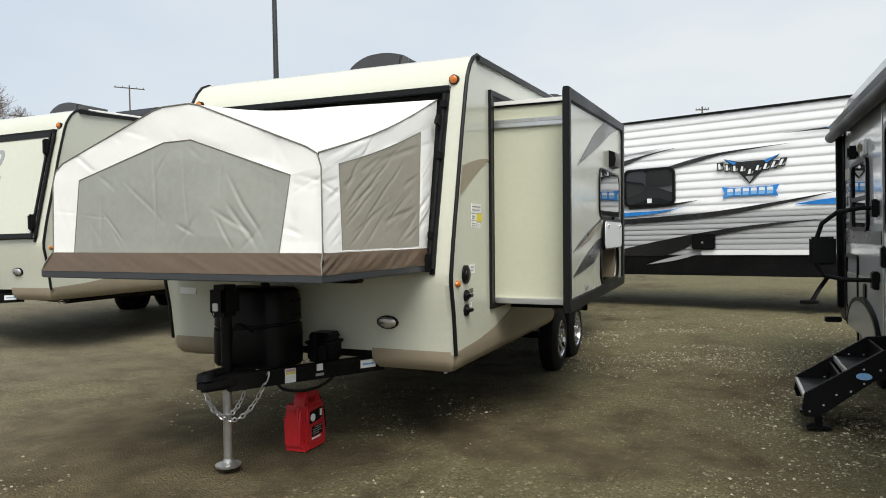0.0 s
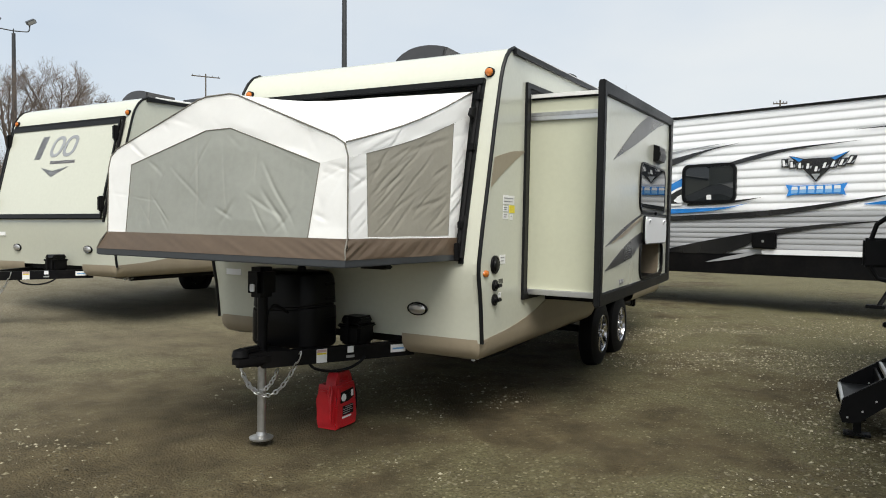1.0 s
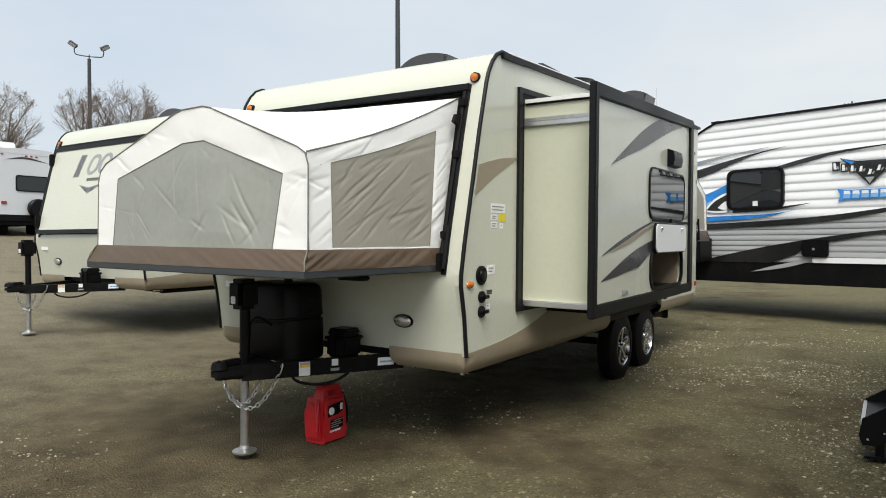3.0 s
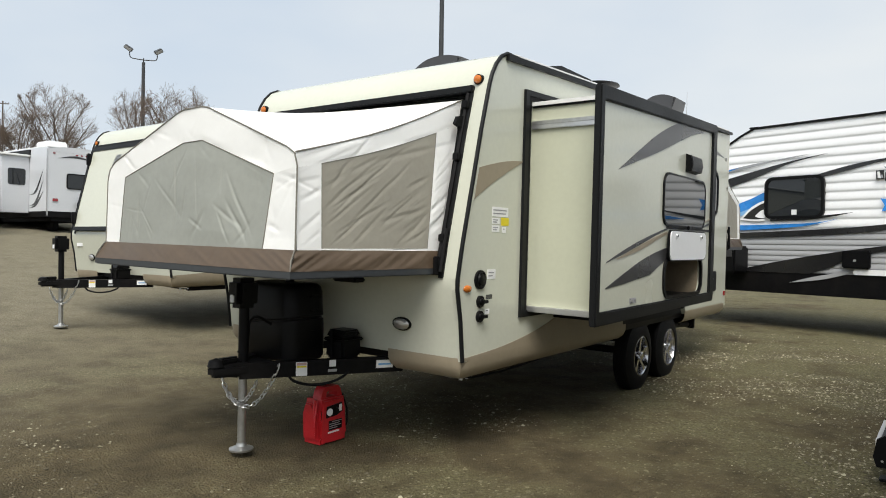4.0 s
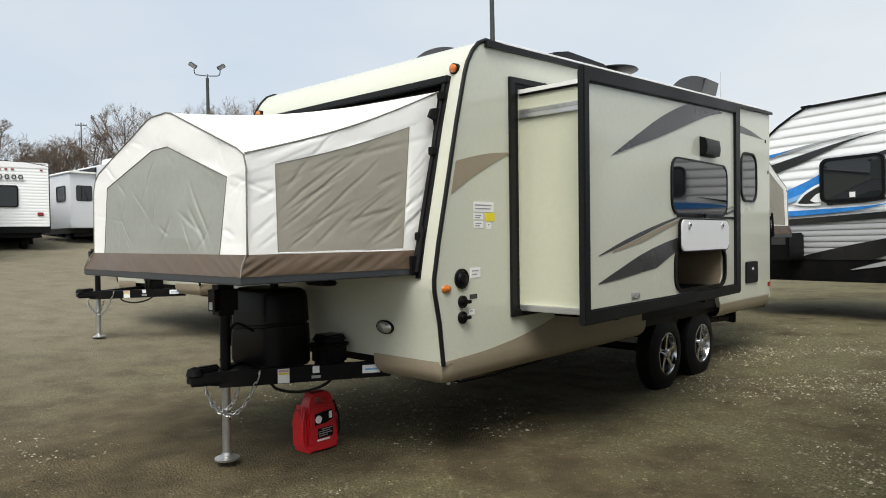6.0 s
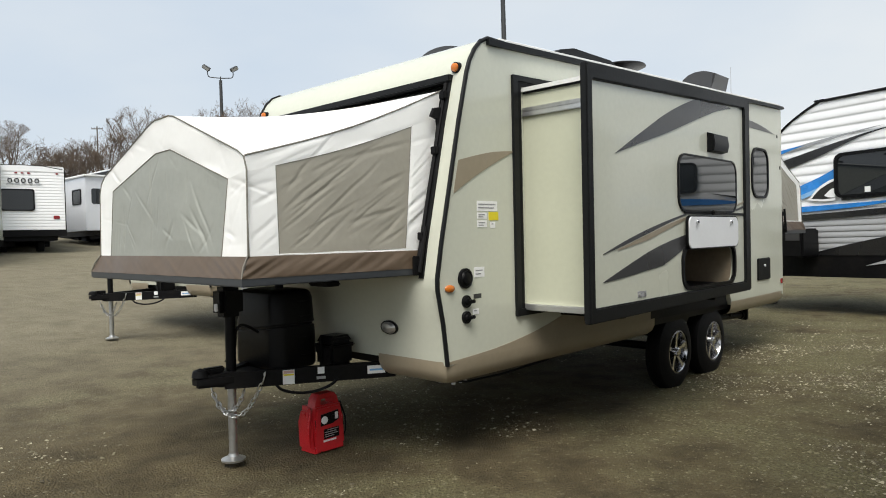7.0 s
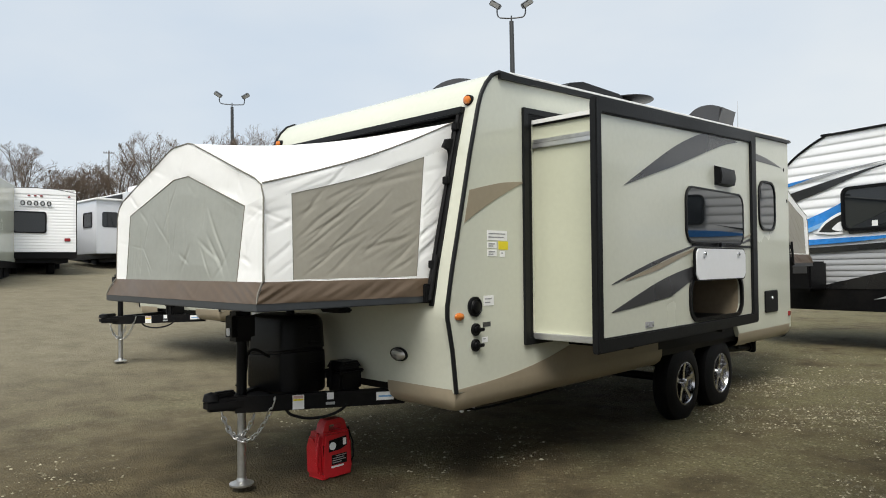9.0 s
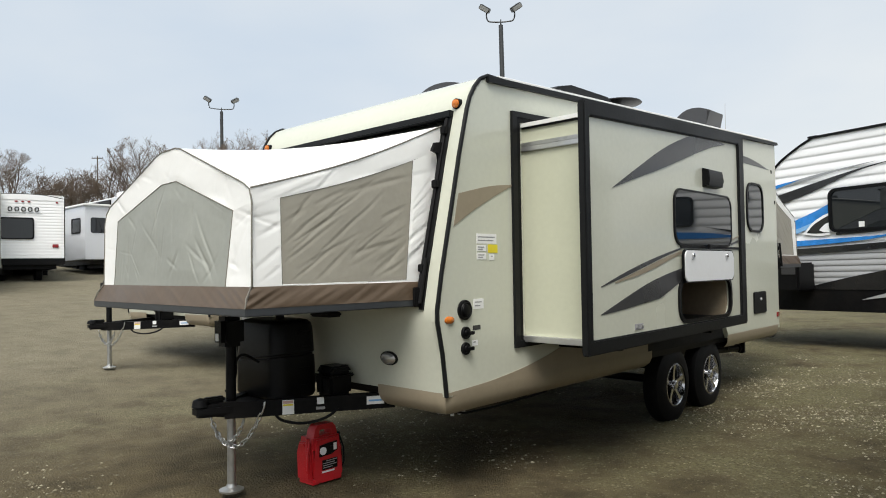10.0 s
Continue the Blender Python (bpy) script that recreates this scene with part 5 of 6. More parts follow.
    for i in range(9):
        k = i - 4
        x0, rise, lean = 0.82 + i * 0.126, 0.004 * k * k, 0.02 + 0.008 * k
        h = 0.125 + 0.006 * abs(k)
        z0 = 2.47 + rise - (0.05 if i == 4 else 0.0)
        shape([(x0 - 0.004, z0), (x0 + 0.112, z0), (x0 + 0.116 + lean, z0 + h), (x0 + lean, z0 + h)], BLACKDECAL, 0.006)
        shape([(x0 + 0.016, z0 + 0.022), (x0 + 0.062, z0 + 0.022), (x0 + 0.056 + lean, z0 + h - 0.022), (x0 + 0.02 + lean, z0 + h - 0.02)], PAPER, 0.010)
        shape([(x0 + 0.07, z0 + 0.022), (x0 + 0.096, z0 + 0.022), (x0 + 0.098 + lean, z0 + h * 0.5), (x0 + 0.074 + lean, z0 + h * 0.5)], SILVER, 0.010)
    shape([(1.30, 2.40), (1.44, 2.40), (1.37, 2.29)], SILVER, 0.008)
    shape([(0.90, 2.02), (1.03, 2.05), (1.71, 2.05), (1.84, 2.02), (1.80, 2.12), (1.86, 2.23), (1.70, 2.205), (1.04, 2.205), (0.88, 2.23), (0.94, 2.12)], BLUEDECAL, 0.0, "blue emblem strip")
    for i in range(6):
        x0 = 0.98 + i * 0.134
        shape([(x0, 2.07), (x0 + 0.10, 2.07), (x0 + 0.108, 2.13), (x0 + 0.004, 2.13)], LIGHTBLUE, 0.004)
        shape([(x0 + 0.004, 2.135), (x0 + 0.108, 2.135), (x0 + 0.10, 2.19), (x0 + 0.008, 2.19)], PAPER, 0.004)
    # service box, front locker, jack, axles
    sb = part("service_box", box(0.34, 0.76, -0.10, -0.01, 1.09, 1.38, 0.02), PLASTIC, t, "black service port cover")
    part("latch", box(0.52, 0.56, -0.11, -0.098, 1.2, 1.24, 0.004), ALU, sb)
    part("service_box", box(0.85, 0.98, -0.03, -0.012, 1.02, 1.05), PLASTIC, t)
    lk = part("front_locker", box(-1.78, -1.28, -0.55, -0.05, 0.95, 1.44, 0.03), PLASTIC, t, "black plastic locker")
    part("locker_window", box(-1.58, -1.33, -0.558, -0.548, 1.24, 1.40, 0.003), GREYDECAL, lk)
    part("hitch_frame", box(-3.6, -2.6, 0.9, 1.6, 0.55, 0.7, 0.01), STEEL, t)
    for u in (2.55, 5.6):
        bm = tube([(u, 0.35, 0.62), (u - 0.12, 0.15, 0.40), (u - 0.22, 0.05, 0.18)], 0.035, 6)
        box(u - 0.40, u - 0.12, -0.02, 0.12, 0.14, 0.20, 0.01, bm)
        part("stabiliser_jack", bm, STEEL, t, "folding black stabiliser jack")
    for u in (4.4, 5.25):
        wheel_ob = part("tyre", lathe([(0.0, 0.19), (0.0, 0.28), (0.03, 0.345), (0.19, 0.345), (0.22, 0.28), (0.22, 0.19)], (0, 0, 0), "x", 40), RUBBER, t)
        wheel_ob.matrix_basis = pose(u, 0.05, 0.33, 0, 0, 90)
    part("axle_beam", box(3.8, 5.9, 0.3, 2.2, 0.28, 0.38), STEEL, t)


hauler()


# ---- silver trailer with steps and awning ----
def silver_trailer():
    t = thing("travel_trailer", pose(2.87, 0, 0), "silver fibreglass travel trailer with awning and open entry steps", "travel trailer")
    prof = [(-1.2, 0.42), (4.85, 0.42), (4.85, 2.62), (4.7, 2.78), (4.3, 2.84), (-1.2, 2.84)]
    part("body", prism(prof, "x", 0.0, 2.4), SILVERSIDE, t, "glossy silver fibreglass body", smooth=False)
    part("corner_cap", box(-0.015, 0.3, 4.55, 4.90, 0.40, 2.60, 0.02), PLASTIC, t, "black end cap")
    part("skirt", box(-0.008, 0.05, -1.2, 4.55, 0.40, 0.98, 0.006), GREYSIDING, t, "grey lower panel")
    part("stripe", box(-0.010, 0.0, 2.6, 4.55, 1.30, 1.42), GREYDECAL, t)
    part("stripe", box(-0.010, 0.0, 0.4, 1.35, 1.20, 1.36), GREYDECAL, t)
    panel = part("sign_panel", box(-0.010, 0.0, 4.2, 4.5, 1.45, 2.10), GREYDECAL, t, "dark sticker with pale bars")
    part("sign_head", box(-0.013, -0.010, 4.2, 4.5, 1.98, 2.10), TAN, panel)
    for z in (1.52, 1.66, 1.80, 1.90):
        part("text_bar", box(-0.013, -0.010, 4.24, 4.46, z, z + 0.035), SILVER, panel)
    aw = part("awning", tube([(-0.11, y, 2.50) for y in (-1.0, 0.5, 2.0, 3.5, 4.82)], 0.06, 14), TRIM, t, "rolled charcoal awning")
    part("awning_rail", box(-0.12, 0.0, -1.1, 4.85, 2.56, 2.66, 0.02), TRIM, aw)
    for y in (4.72, -0.9):
        part("awning_arm", box(-0.07, -0.005, y, y + 0.07, 0.55, 2.5, 0.01), PLASTIC, aw)
    # window
    w = part("window", ring([(y, z) for y, z in rounded(3.15, 4.02, 1.42, 2.12, 0.10)], rounded(3.19, 3.98, 1.46, 2.08, 0.08), "x", -0.03, 0.0), PLASTIC, t, "dark window with black frame")
    part("pane", prism(rounded(3.17, 4.0, 1.44, 2.10, 0.08), "x", -0.012, -0.001), GLASSDARK, w, smooth=False)
    part("window_rail", box(-0.03, -0.01, 3.17, 4.0, 1.72, 1.76), PLASTIC, w)
    lamp = part("porch_lamp", box(-0.10, 0.0, 3.70, 3.86, 2.15, 2.28, 0.02), PLASTIC, t, "black porch lamp")
    sp = part("porch_light_base", box(-0.03, 0.0, 3.22, 3.46, 2.14, 2.29, 0.01), WHITE, t, "white porch light base")
    part("lens", box(-0.07, -0.03, 3.30, 3.38, 2.17, 2.26, 0.015), TAN, sp, "brown tinted lens")
    # door
    d = part("entry_door", box(-0.02, 0.0, 1.62, 2.42, 0.55, 2.42, 0.01), SILVERSIDE, t, "silver entry door")
    part("door_frame", ring([(1.58, 0.50), (2.47, 0.50), (2.47, 2.46), (1.58, 2.46)], [(1.62, 0.54), (2.43, 0.54), (2.43, 2.42), (1.62, 2.42)], "x", -0.025, 0.0), ALU, d, smooth=False)
    part("door_window", ring(rounded(1.86, 2.28, 1.40, 2.30, 0.08), rounded(1.91, 2.23, 1.45, 2.25, 0.06), "x", -0.045, -0.015), PLASTIC, d)
    part("pane", prism(rounded(1.88, 2.26, 1.42, 2.28, 0.06), "x", -0.026, -0.019), GLASSDARK, d, smooth=False)
    part("door_handle", box(-0.06, -0.02, 2.30, 2.39, 1.12, 1.30, 0.012), PLASTIC, d, "black door handle")
    # folding grab rail with a pad
    rail = part("grab_rail", tube([(-0.02, 2.75, 1.62), (-0.12, 2.75, 1.63), (-0.30, 2.85, 1.60), (-0.42, 2.9, 1.50), (-0.46, 2.95, 1.36), (-0.46, 2.95, 1.12), (-0.40, 2.95, 1.02), (-0.25, 2.85, 0.99), (-0.02, 2.75, 0.99)], 0.020, 8), RUBBER, t, "black folding grab rail")
    part("rail_pad", box(-0.52, -0.30, 2.93, 2.98, 1.12, 1.38, 0.02), PLASTIC, rail)
    for z in (1.62, 0.99):
        part("rail_bracket", box(-0.06, 0.0, 2.69, 2.81, z - 0.08, z + 0.08, 0.012), PLASTIC, rail)
    part("inlet", box(-0.02, 0.0, 3.3, 3.45, 0.78, 0.92, 0.01), PLASTIC, t)
    part("access_hatch", ring(rounded(3.75, 4.5, 0.55, 1.18, 0.06), rounded(3.79, 4.46, 0.59, 1.14, 0.05), "x", -0.02, 0.0), PLASTIC, t)
    # wheels under an arch
    for y in (3.08, 3.82):
        tyre = part("tyre", lathe([(0.0, 0.19), (0.0, 0.27), (0.03, 0.335), (0.19, 0.335), (0.22, 0.27), (0.22, 0.19)], (0.02, y, 0.325), "x", 40), RUBBER, t, "black trailer tyre")
        part("rim", lathe([(0.01, 0.19), (0.03, 0.17), (0.05, 0.03), (0.05, 0.0005)], (0.02, y, 0.325), "x", 30), ALU, tyre)
    arch = [(3.45 + 0.84 * math.cos(radians(a)), 0.42 + 0.36 * math.sin(radians(a))) for a in range(0, 181, 12)]
    arch2 = [(3.45 + 0.79 * math.cos(radians(a)), 0.42 + 0.32 * math.sin(radians(a))) for a in range(0, 181, 12)]
    part("wheel_arch", prism(arch + arch2[::-1], "x", -0.045, 0.02), PLASTIC, t, "black wheel arch trim")
    part("fender", prism(arch2, "x", -0.040, 0.01), GREYSIDING, t, "grey moulded wheel fender", smooth=False)
    part("chassis", box(0.15, 2.2, -1.1, 4.7, 0.36, 0.44), STEEL, t)
    for y in (-0.6, 4.4):
        part("stabiliser_jack", tube([(0.5, y, 0.4), (0.4, y, 0.2), (0.35, y, 0.01)], 0.03, 6), STEEL, t)
    part("tail_fitting", box(-0.22, -0.05, 4.55, 4.62, 0.40, 0.46, 0.01), STEEL, t)
    # entry steps
    st = thing("entry_steps", pose(2.225, 1.65, 0), "black folding steel entry steps with a blue oval badge", "steps")
    for y in (-0.33, 0.33):
        out = [(-0.07, 0.10), (-0.09, 0.16), (-0.07, 0.27), (0.42, 0.60), (0.66, 0.62), (0.66, 0.46), (0.38, 0.40), (0.02, 0.10)]
        side = part("side_plate", prism(out, "y", y - 0.012, y + 0.012, 0.004), PLASTIC, st, "black step side plate")
        for px, pz in ((-0.04, 0.14), (0.05, 0.19), (0.13, 0.27), (0.22, 0.30), (0.30, 0.36), (0.40, 0.46), (0.30, 0.46), (0.46, 0.55)):
            part("rivet", box(px - 0.007, px + 0.007, y - 0.016, y + 0.016, pz - 0.007, pz + 0.007, 0.003), ALU, side)
        if y < 0:
            bm = lathe([(0, 0.05), (0.003, 0.048), (0.003, 0.0005)], (0, 0, 0), "z", 24)
            bm.transform(Matrix.Translation((0.30, y - 0.012, 0.41)) @ pose(0, 0, 0, 90, 0, 0) @ Matrix.Diagonal((1, 0.5, 1, 1)))
            part("badge", bm, LIGHTBLUE, side, "blue oval badge")
    for x, z in ((-0.03, 0.235), (0.24, 0.42)):
        tread = part("tread", box(x - 0.03, x + 0.23, -0.318, 0.318, z, z + 0.02, 0.006), TRIM, st, "black gritty step tread")
        part("tread_nose", box(x - 0.05, x - 0.028, -0.318, 0.318, z - 0.015, z + 0.024, 0.004), ALU, tread, "bright tread edge")
        part("riser", box(x + 0.19, x + 0.205, -0.318, 0.318, z + 0.02, z + 0.16), PLASTIC, st)
    for y in (-0.24, 0.24):
        bm = box(0.0, 0.05, y - 0.025, y + 0.025, 0.015, 0.20, 0.005)
        box(-0.06, 0.11, y - 0.05, y + 0.05, 0.0, 0.018, 0.004, bm)
        part("leg", bm, PLASTIC, st)


silver_trailer()


# ---- trailers in the back rows ----
def lot_trailer(m, label, length, side_mat, rear_mat, windows, rear_win, slide=None, spare=False, ribbed=False, sweeps=False, height=2.65, emblem=False, ac=True):
    """A trailer whose rear faces +x; its sides run along -x. The base is on the ground at the rear's middle."""
    t = thing("travel_trailer", m, label, "travel trailer", "trailers in the back rows")
    z0, z1, w = 0.62, 0.62 + height, 1.22
    prof = [(-length, z0), (0, z0), (0, z1 - 0.12), (-0.08, z1), (-length + 0.5, z1), (-length, z1 - 0.6)]
    part("body", prism(prof, "y", -w, w, 0.0), side_mat, t, smooth=False)
    part("chassis", box(-length, -0.15, -1.0, 1.0, 0.42, 0.64, 0.01), STEEL, t)
    part("skirt", box(-length, 0.006, -w - 0.006, w + 0.006, z0 - 0.05, z0 + 0.16), STEEL, t)
    crown = [(-w - 0.012, z1 - 0.10), (-w * 0.5, z1 + 0.01), (0, z1 + 0.03), (w * 0.5, z1 + 0.01), (w + 0.012, z1 - 0.10)]
    if ribbed:
        bm = siding(-w, w, z0 + 0.16, z1 - 0.10, 0.10, 0.006)
        bm.transform(pose(0.003, 0, 0, 0, 0, 90))
        part("rear_siding", bm, rear_mat, t, "white ribbed rear wall")
    else:
        part("rear_panel", box(0.0, 0.012, -w, w, z0 + 0.16, z1 - 0.10), rear_mat, t)
    part("rear_crown", prism(crown + [(w, z1 - 0.16), (-w, z1 - 0.16)], "x", -0.06, 0.02), rear_mat, t)
    for y in (-w - 0.004, w + 0.004):
        part("corner_trim", box(-0.04, 0.022, y - 0.014, y + 0.014, z0, z1 - 0.10), PLASTIC if ribbed else ALU, t)
    part("roof_edge", tube([(0.0, y, z + 0.008) for y, z in crown], 0.018, 6), PLASTIC if ribbed else ALU, t)
    part("roof", box(-length + 0.5, -0.04, -w + 0.02, w - 0.02, z1 - 0.01, z1 + 0.03, 0.01), ROOFWHITE, t)
    if rear_win:
        y0, y1, a, b = rear_win
        f = part("rear_window", ring(rounded(y0, y1, a, b, 0.09), rounded(y0 + 0.04, y1 - 0.04, a + 0.04, b - 0.04, 0.07), "x", 0.0, 0.04), PLASTIC, t, "dark rear window")
        part("pane", prism(rounded(y0 + 0.02, y1 - 0.02, a + 0.02, b - 0.02, 0.07), "x", 0.012, 0.024), GLASSDARK, f, smooth=False)
    for y in (-0.95, 0.95):
        part("tail_lamp", box(0.0, 0.045, y - 0.09, y + 0.09, z0 + 0.52, z0 + 0.63, 0.012), REDLENS, t, "red tail lamp")
    for y in (-0.18, 0.0, 0.18, -1.0, 1.0):
        part("marker_lamp", box(0.0, 0.04, y - 0.04, y + 0.04, z1 - 0.245, z1 - 0.20, 0.008), REDLENS, t)
    for x0, x1, a, b in windows:
        for s in (-1, 1):
            yy = s * w
            f = part("side_window", ring(rounded(x0, x1, a, b, 0.08), rounded(x0 + 0.04, x1 - 0.04, a + 0.04, b - 0.04, 0.06), "y", yy - 0.03, yy + 0.03), PLASTIC, t, "dark side window")
            part("pane", prism(rounded(x0 + 0.02, x1 - 0.02, a + 0.02, b - 0.02, 0.06), "y", yy - 0.014, yy + 0.014), GLASSDARK, f, smooth=False)
    if slide:
        x0, x1 = slide
        r = part("slide_out", box(x0, x1, -w - 0.95, -w, 0.72, z1 - 0.32, 0.02), side_mat, t, "extended slide-out room")
        f = part("slide_window", ring(rounded(x1 - 1.25, x1 - 0.4, 1.75, 2.35, 0.08), rounded(x1 - 1.2, x1 - 0.45, 1.8, 2.3, 0.06), "y", -w - 0.98, -w - 0.94), PLASTIC, r)
        part("pane", prism(rounded(x1 - 1.23, x1 - 0.42, 1.77, 2.33, 0.06), "y", -w - 0.965, -w - 0.95), GLASSDARK, r, smooth=False)
        part("slide_end_window", prism(rounded(-w - 0.74, -w - 0.14, 1.75, 2.35, 0.08), "x", x1 - 0.01, x1 + 0.012), GLASSDARK, r, smooth=False)
        part("slide_awning", box(x0 - 0.1, x1 + 0.1, -w - 1.02, -w, z1 - 0.32, z1 - 0.24, 0.02), ROOFWHITE, r)
        # charcoal strip above the slide-out, a dark stand-in for the awning's shadow
        part("awning_shadow_strip", box(x0 - 0.1, x1 + 0.1, -w - 0.05, -w + 0.01, z1 - 0.24, z1 - 0.05), TRIM, r)
    if sweeps:
        for k, (a, b) in enumerate(((1.0, 1.9), (1.4, 2.3), (0.9, 1.5))):
            for s in (-1, 1):
                yy = s * (w + 0.004)
                pts = curve([(-1.35, a), (-0.9, a + 0.14), (-0.3, b)]) + curve([(-0.3, b), (-0.78, a + 0.10), (-1.35, a)])[1:-1]
                part("sweep", prism(pts, "y", yy - 0.003, yy + 0.003), GREYDECAL, t, smooth=False)
        part("sweep", prism(curve([(-0.9, 2.72), (-0.2, 2.86), (0.6, 2.70)]) + curve([(0.6, 2.70), (-0.2, 2.78), (-0.9, 2.72)])[1:-1], "x", 0.014, 0.018), GREYDECAL, t, smooth=False)
    if emblem:
        for i in range(5):
            y = -0.42 + 0.19 * i
            part("emblem", ring(rounded(y, y + 0.13, 2.33, 2.48, 0.05), rounded(y + 0.03, y + 0.10, 2.36, 2.45, 0.025), "x", 0.02, 0.034), GREYDECAL, t, "grey emblem", smooth=False)
        part("emblem", box(0.02, 0.034, -0.45, 0.55, 2.285, 2.30), SILVER, t)
    if spare:
        bm = lathe([(0.03, 0.02), (0.03, 0.30), (0.06, 0.345), (0.2, 0.345), (0.24, 0.30), (0.245, 0.02)], (0.02, 0.15, 1.02), "x", 32)
        part("spare_wheel", bm, PLASTIC, t, "spare wheel in a dark cover")
    for x in (-length * 0.52, -length * 0.52 - 0.85):
        for s in (-1, 1):
            bm = lathe([(-0.11, 0.02), (-0.11, 0.28), (-0.08, 0.335), (0.08, 0.335), (0.11, 0.28), (0.11, 0.02)], (0, 0, 0), "x", 28)
            bm.transform(Matrix.Translation((x, s * 1.0, 0.325)) @ pose(0, 0, 0, 0, 0, 90))
            part("tyre", bm, RUBBER, t)
    for s in (-1, 1):
        bm = lathe([(-0.11, 0.02), (-0.11, 0.25), (-0.08, 0.30), (0.08, 0.30), (0.11, 0.25), (0.11, 0.02)], (0, 0, 0), "x", 24)
        bm.transform(Matrix.Translation((-1.0, s * 0.55, 0.295)) @ pose(0, 0, 0, 0, 0, 90))
        part("tyre", bm, RUBBER, t)
    if ac:
        part("roof_unit", box(-1.9, -0.9, -0.75, -0.05, z1 + 0.02, z1 + 0.34, 0.05), WHITE, t, "white rooftop air conditioner")
        for x in (-2.7, -3.6, -length * 0.7):
            part("roof_vent", lathe([(0, 0.3), (0.12, 0.27), (0.18, 0.15), (0.19, 0.001)], (x, 0, z1 + 0.02), "z", 16), ROOFWHITE, t)
    return t


def facing(x, y, tx, ty, z=None):
    """A pose on the lot whose +x looks from (x, y) towards (tx, ty)."""
    return pose(x, y, (lift(x, y) if z is None else z), 0, 0, math.degrees(math.atan2(ty - y, tx - x)))


lot_trailer(facing(-22.6, 3.75, 2.9, -0.5), "white ribbed travel trailer with a dark rear window", 6.5, SIDING, SIDING, [(-2.2, -1.4, 1.7, 2.3)], (-0.64, 0.33, 1.41, 2.13), ribbed=True, emblem=True, ac=False, height=2.26)
lot_trailer(facing(-23.8, 8.75, -6, 9.5), "silver travel trailer with slide-out and grey sweeps", 8.5, SILVERSIDE, SILVERSIDE, [(-3.9, -3.2, 1.75, 2.3)], (-0.55, 0.75, 1.62, 2.2), slide=(-4.3, -1.35), spare=True, sweeps=True, height=2.5)
lot_trailer(facing(-18.95, 0.16, -2, -7.4), "beige travel trailer at the end of the row", 6.5, CREAM, CREAM, [], (-0.5, 0.5, 1.6, 2.2), ac=False)


# ---- lamps and poles ----
def lot_lamp(x, y, top, spread, yaw, label):
    g = lift(x, y)
    t = thing("lot_lamp", pose(x, y, g, 0, 0, yaw), label, "street lamp", "lot lamps")
    h = top - g
    part("pole", cylinder((0, 0, -0.1), (0, 0, h - 0.3), 0.25, 0.17, 14), POLE, t, "dark square-tapered steel pole")
    part("tip", cylinder((0, 0, h - 0.3), (0, 0, h + 0.15), 0.06, 0.05, 10), POLE, t)
    s = spread / 2
    pts = curve([(-s, 0, h + 0.75), (-s, 0, h + 0.35), (-s + 0.15, 0, h + 0.05), (-s * 0.5, 0, h - 0.02), (0, 0, h - 0.05), (s * 0.5, 0, h - 0.02), (s - 0.15, 0, h + 0.05), (s, 0, h + 0.35), (s, 0, h + 0.75)], 4)
    part("bracket", tube(pts, 0.055, 7), POLE, t, "curved double bracket")
    for k in (-1, 1):
        bm = box(-0.42, 0.42, -0.34, 0.34, -0.20, 0.20, 0.05)
        bm.transform(Matrix.Translation((k * (s + 0.12), -0.1, h + 1.0)) @ pose(0, 0, 0, 22, k * -32, 0))
        head_ob = part("flood_head", bm, POLE, t, "floodlight head")
        bm = box(-0.36, 0.36, -0.36, -0.345, -0.15, 0.15)
        bm.transform(Matrix.Translation((k * (s + 0.12), -0.1, h + 1.0)) @ pose(0, 0, 0, 22, k * -32, 0))
        part("lens", bm, SILVER, head_ob)


lot_lamp(-67.2, 35.5, 20.6, 2.7, 62, "tall dark pole with two floodlights")
lot_lamp(-29.1, 37.9, 20.7, 2.15, 40, "tall dark pole with two floodlights above the trailers")


def utility_pole(x, y, top, arms=2.4, yaw=55):
    g = lift(x, y)
    t = thing("utility_pole", pose(x, y, g, 0, 0, yaw), "weathered wooden utility pole with a crossarm", "utility pole", "utility poles")
    h = top - g
    part("pole", cylinder((0, 0, -0.1), (0, 0, h), 0.10, 0.07, 10), WOODPOLE, t)
    part("crossarm", box(-arms / 2, arms / 2, -0.05, 0.05, h - 0.35, h - 0.25), WOODPOLE, t)
    for k in (-1.0, -0.5, 0.5, 1.0):
        part("insulator", cylinder((k * arms / 2 * 0.92, 0, h - 0.26), (k * arms / 2 * 0.92, 0, h - 0.12), 0.03), GREYDECAL, t)


utility_pole(-86.2, 29.1, 17.2, 1.3)
utility_pole(-57.0, 50.3, 18.3, 3.0)
utility_pole(-63.2, 42.6, 14.7, 2.2)
utility_pole(-0.6, 65.7, 13.4, 1.2, 10)


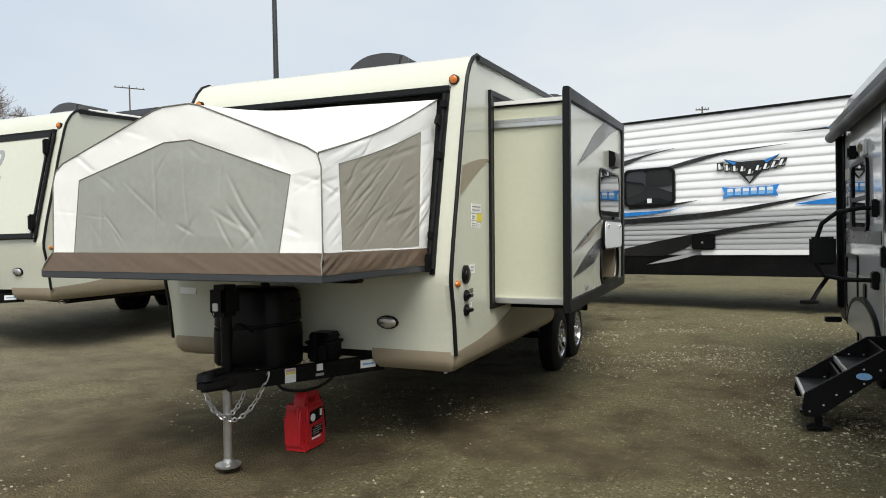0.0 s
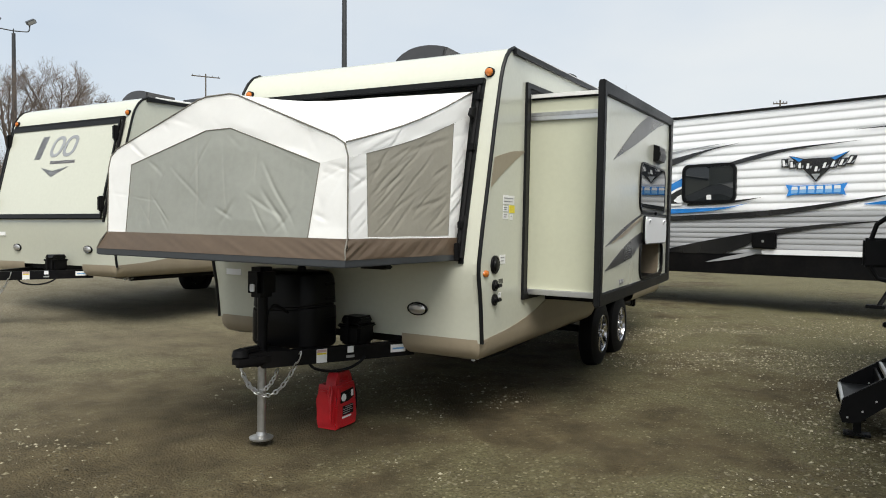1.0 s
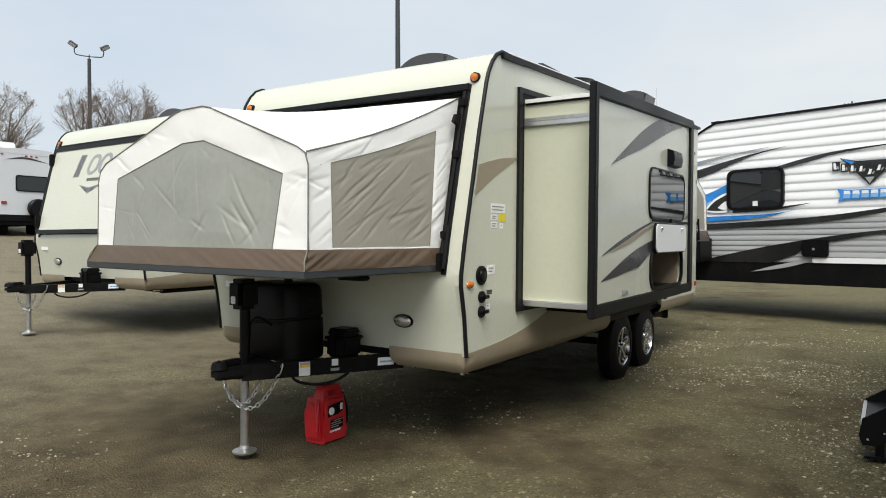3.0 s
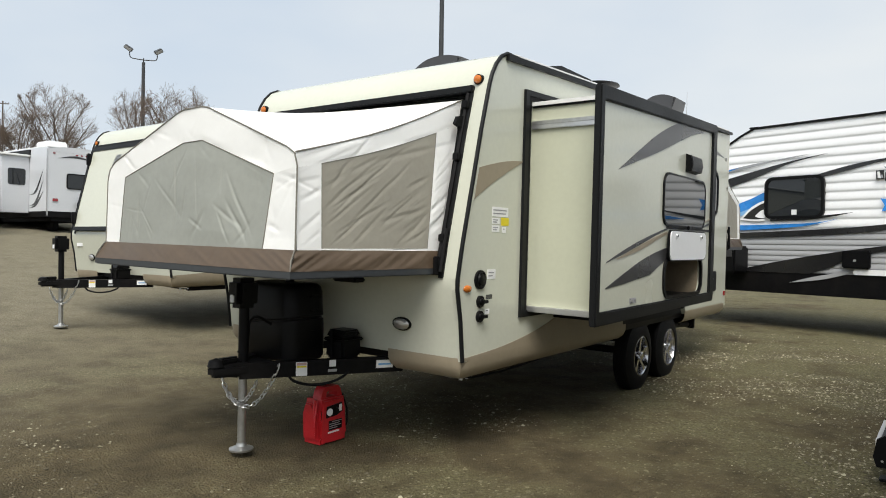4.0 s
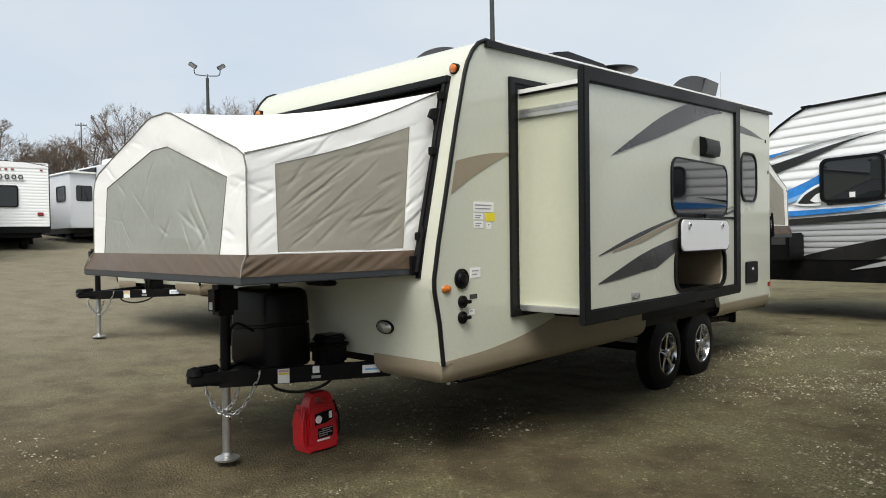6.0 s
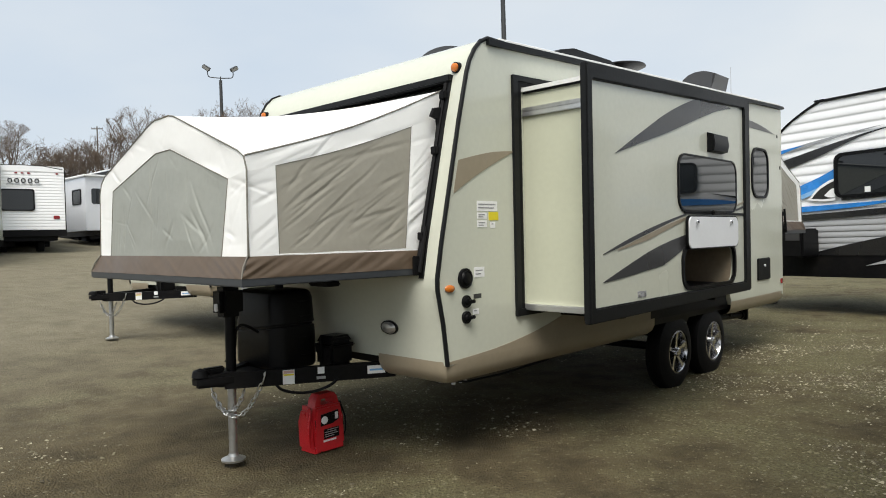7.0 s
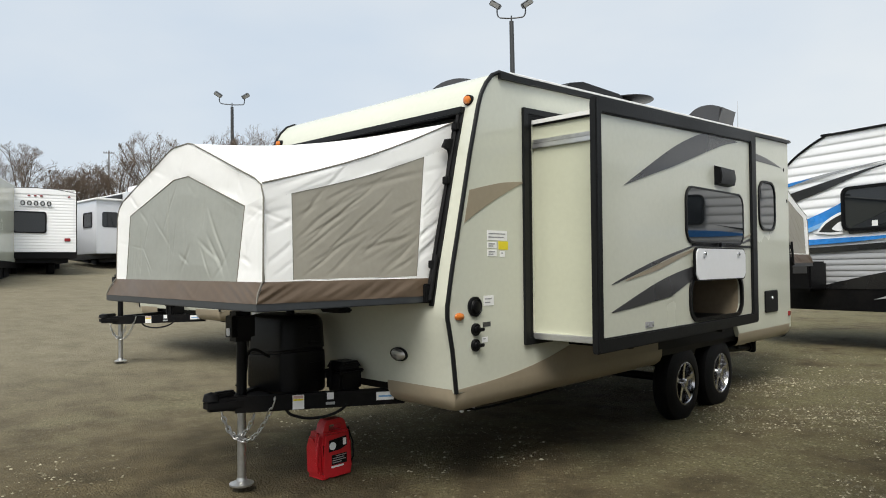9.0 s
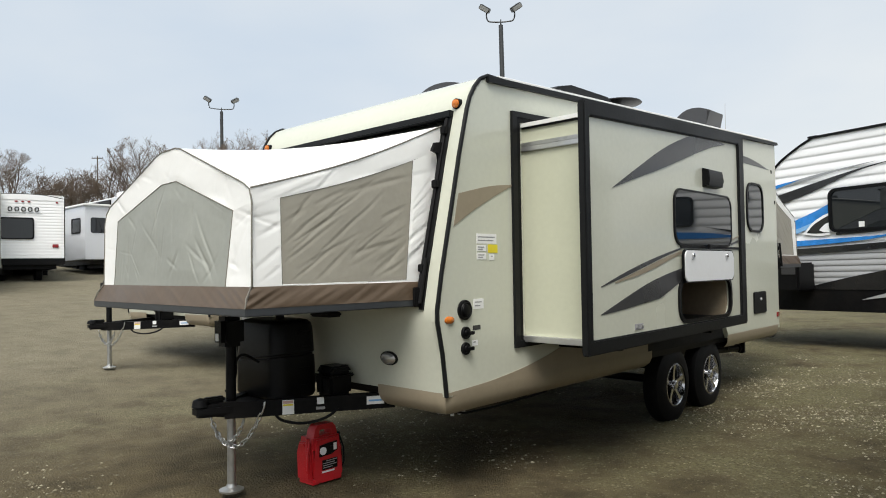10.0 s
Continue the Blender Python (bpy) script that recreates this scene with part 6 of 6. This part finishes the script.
# ---- trees ----
def bare_tree(x, y, height, seed, spread=0.9, label="tall bare deciduous tree in late winter", density=1.0, trunk_mat=BARK, twig_mat=TWIG):
    rnd = random.Random(seed)
    g = lift(x, y)
    t = thing("tree", pose(x, y, g - 0.1), label, "tree", "bare trees")
    verts_t, faces_t, verts_c, faces_c = [], [], [], []
    mid, tall, wide = height * 0.62, height * 0.38, height * 0.31 * spread

    def limb(p, d, length, r, level):
        segs = 4 if level < 3 else 3
        if level:
            # keep the twigs inside a domed crown
            rel = Vector((p.x / wide, p.y / wide, (p.z - mid) / tall))
            way = Vector((d.x / wide, d.y / wide, d.z / tall))
            a, b, c = way.dot(way), rel.dot(way), rel.dot(rel) - 1.0
            reach = (-b + math.sqrt(max(0.0, b * b - a * c))) / a
            length = min(length, max(0.12, reach * rnd.uniform(0.86, 1.04)))
        vs, fs = (verts_t, faces_t) if level < 2 else (verts_c, faces_c)
        n = 6 if level == 0 else (5 if level == 1 else 3)
        pts, rad = [p.copy()], [r]
        for i in range(segs):
            wob = Vector((rnd.uniform(-1, 1), rnd.uniform(-1, 1), rnd.uniform(-0.5, 0.8))) * (0.06 + 0.035 * level)
            d = (d + wob).normalized()
            p = p + d * (length / segs)
            pts.append(p.copy())
            rad.append(r * (1 - 0.62 * (i + 1) / segs))
        k = len(vs)
        for i, (q, rr) in enumerate(zip(pts, rad)):
            ax = (pts[min(i + 1, segs)] - pts[max(i - 1, 0)]).normalized()
            s = ax.cross(Vector((0.31, 0.77, 0.55))).normalized()
            u = s.cross(ax)
            for j in range(n):
                a = 2 * math.pi * j / n
                vs.append(tuple(q + (s * math.cos(a) + u * math.sin(a)) * rr))
        for i in range(segs):
            for j in range(n):
                fs.append((k + i * n + j, k + i * n + (j + 1) % n, k + (i + 1) * n + (j + 1) % n, k + (i + 1) * n + j))
        if level >= 4:
            return
        kids = max(2, round((9, 8, 7, 6)[level] * density))
        for c in range(kids):
            f = (0.42 + 0.58 * (c + rnd.random()) / kids) if level == 0 else rnd.uniform(0.25, 1.0)
            i = min(segs - 1, int(f * segs))
            q = pts[i].lerp(pts[i + 1], f * segs - i)
            az = 2.4 * c + rnd.uniform(-0.5, 0.5)
            out = Vector((math.cos(az), math.sin(az), 0)) * (0.85 if level < 2 else 1.0)
            nd = (d * rnd.uniform(0.6, 0.9) + out * rnd.uniform(0.45, 0.85) + Vector((0, 0, 0.22 if level < 2 else 0.02))).normalized()
            ln = length * (rnd.uniform(0.9, 1.2) * (1.35 - 0.5 * f) if level == 0 else rnd.uniform(0.40, 0.58))
            limb(q, nd, ln, max(0.008, r * (0.5 if level == 0 else 0.42) * (1 - 0.35 * f)), level + 1)

    limb(Vector((0, 0, 0)), Vector((0, 0, 1)), height * 0.50, height * 0.020, 0)
    for name, vs, fs, mat in (("trunk", verts_t, faces_t, trunk_mat), ("crown", verts_c, faces_c, twig_mat)):
        me = bpy.data.meshes.new(name)
        me.from_pydata(vs, [], fs)
        me.materials.append(mat)
        ob = new(name, me)
        ob.parent = t
    return t


TREES = [(-52.4, 20.2, 10.0, 1.0), (-50.0, 25.3, 10.6, 0.7), (-48.3, 28.1, 11.0, 0.95), (-55.3, 11.5, 8.2, 1.1), (-54.1, 15.7, 7.1, 1.1), (-53.1, 18.3, 8.5, 0.8),
         (-54.5, 14.2, 6.4, 1.1), (-56.8, 8.4, 8.8, 1.0), (-56.0, 17.0, 6.8, 1.1), (-57.0, 22.5, 7.0, 1.1), (-51.0, 32.5, 9.5, 1.0), (-58.5, 5.0, 8.0, 1.0)]
for i, (x, y, h, sp) in enumerate(TREES):
    bare_tree(x, y, h, 40 + i, sp)


def brush():
    """A tangled brown thicket along the far edge of the lot."""
    rnd = random.Random(9)
    verts, faces = [], []
    for _ in range(22000):
        u = rnd.random()
        x, y = -58 + rnd.uniform(-5, 5), 2 + u * 40
        g = lift(x, y)
        h = (2.6 + 3.4 * (0.5 + noise.noise((y * 0.22, 3.0, 0)))) * rnd.uniform(0.5, 1.0)
        lean = Vector((rnd.uniform(-0.6, 0.6), rnd.uniform(-0.6, 0.6), 1)).normalized()
        b = Vector((x, y, g + rnd.uniform(0, h * 0.6)))
        e = b + lean * h * rnd.uniform(0.4, 0.8)
        s = lean.cross(Vector((0.3, 0.8, 0.2))).normalized() * 0.016
        q = lean.cross(s)
        k = len(verts)
        verts += [tuple(b + s), tuple(b - s * 0.5 + q), tuple(b - s * 0.5 - q), tuple(e)]
        faces += [(k, k + 1, k + 3), (k + 1, k + 2, k + 3), (k + 2, k, k + 3)]
    me = bpy.data.meshes.new("brush")
    me.from_pydata(verts, [], faces)
    me.materials.append(TWIG)
    return tagged(new("brush", me), "dense brown leafless brush at the lot's far edge", "brush", kind="stuff")


brush()
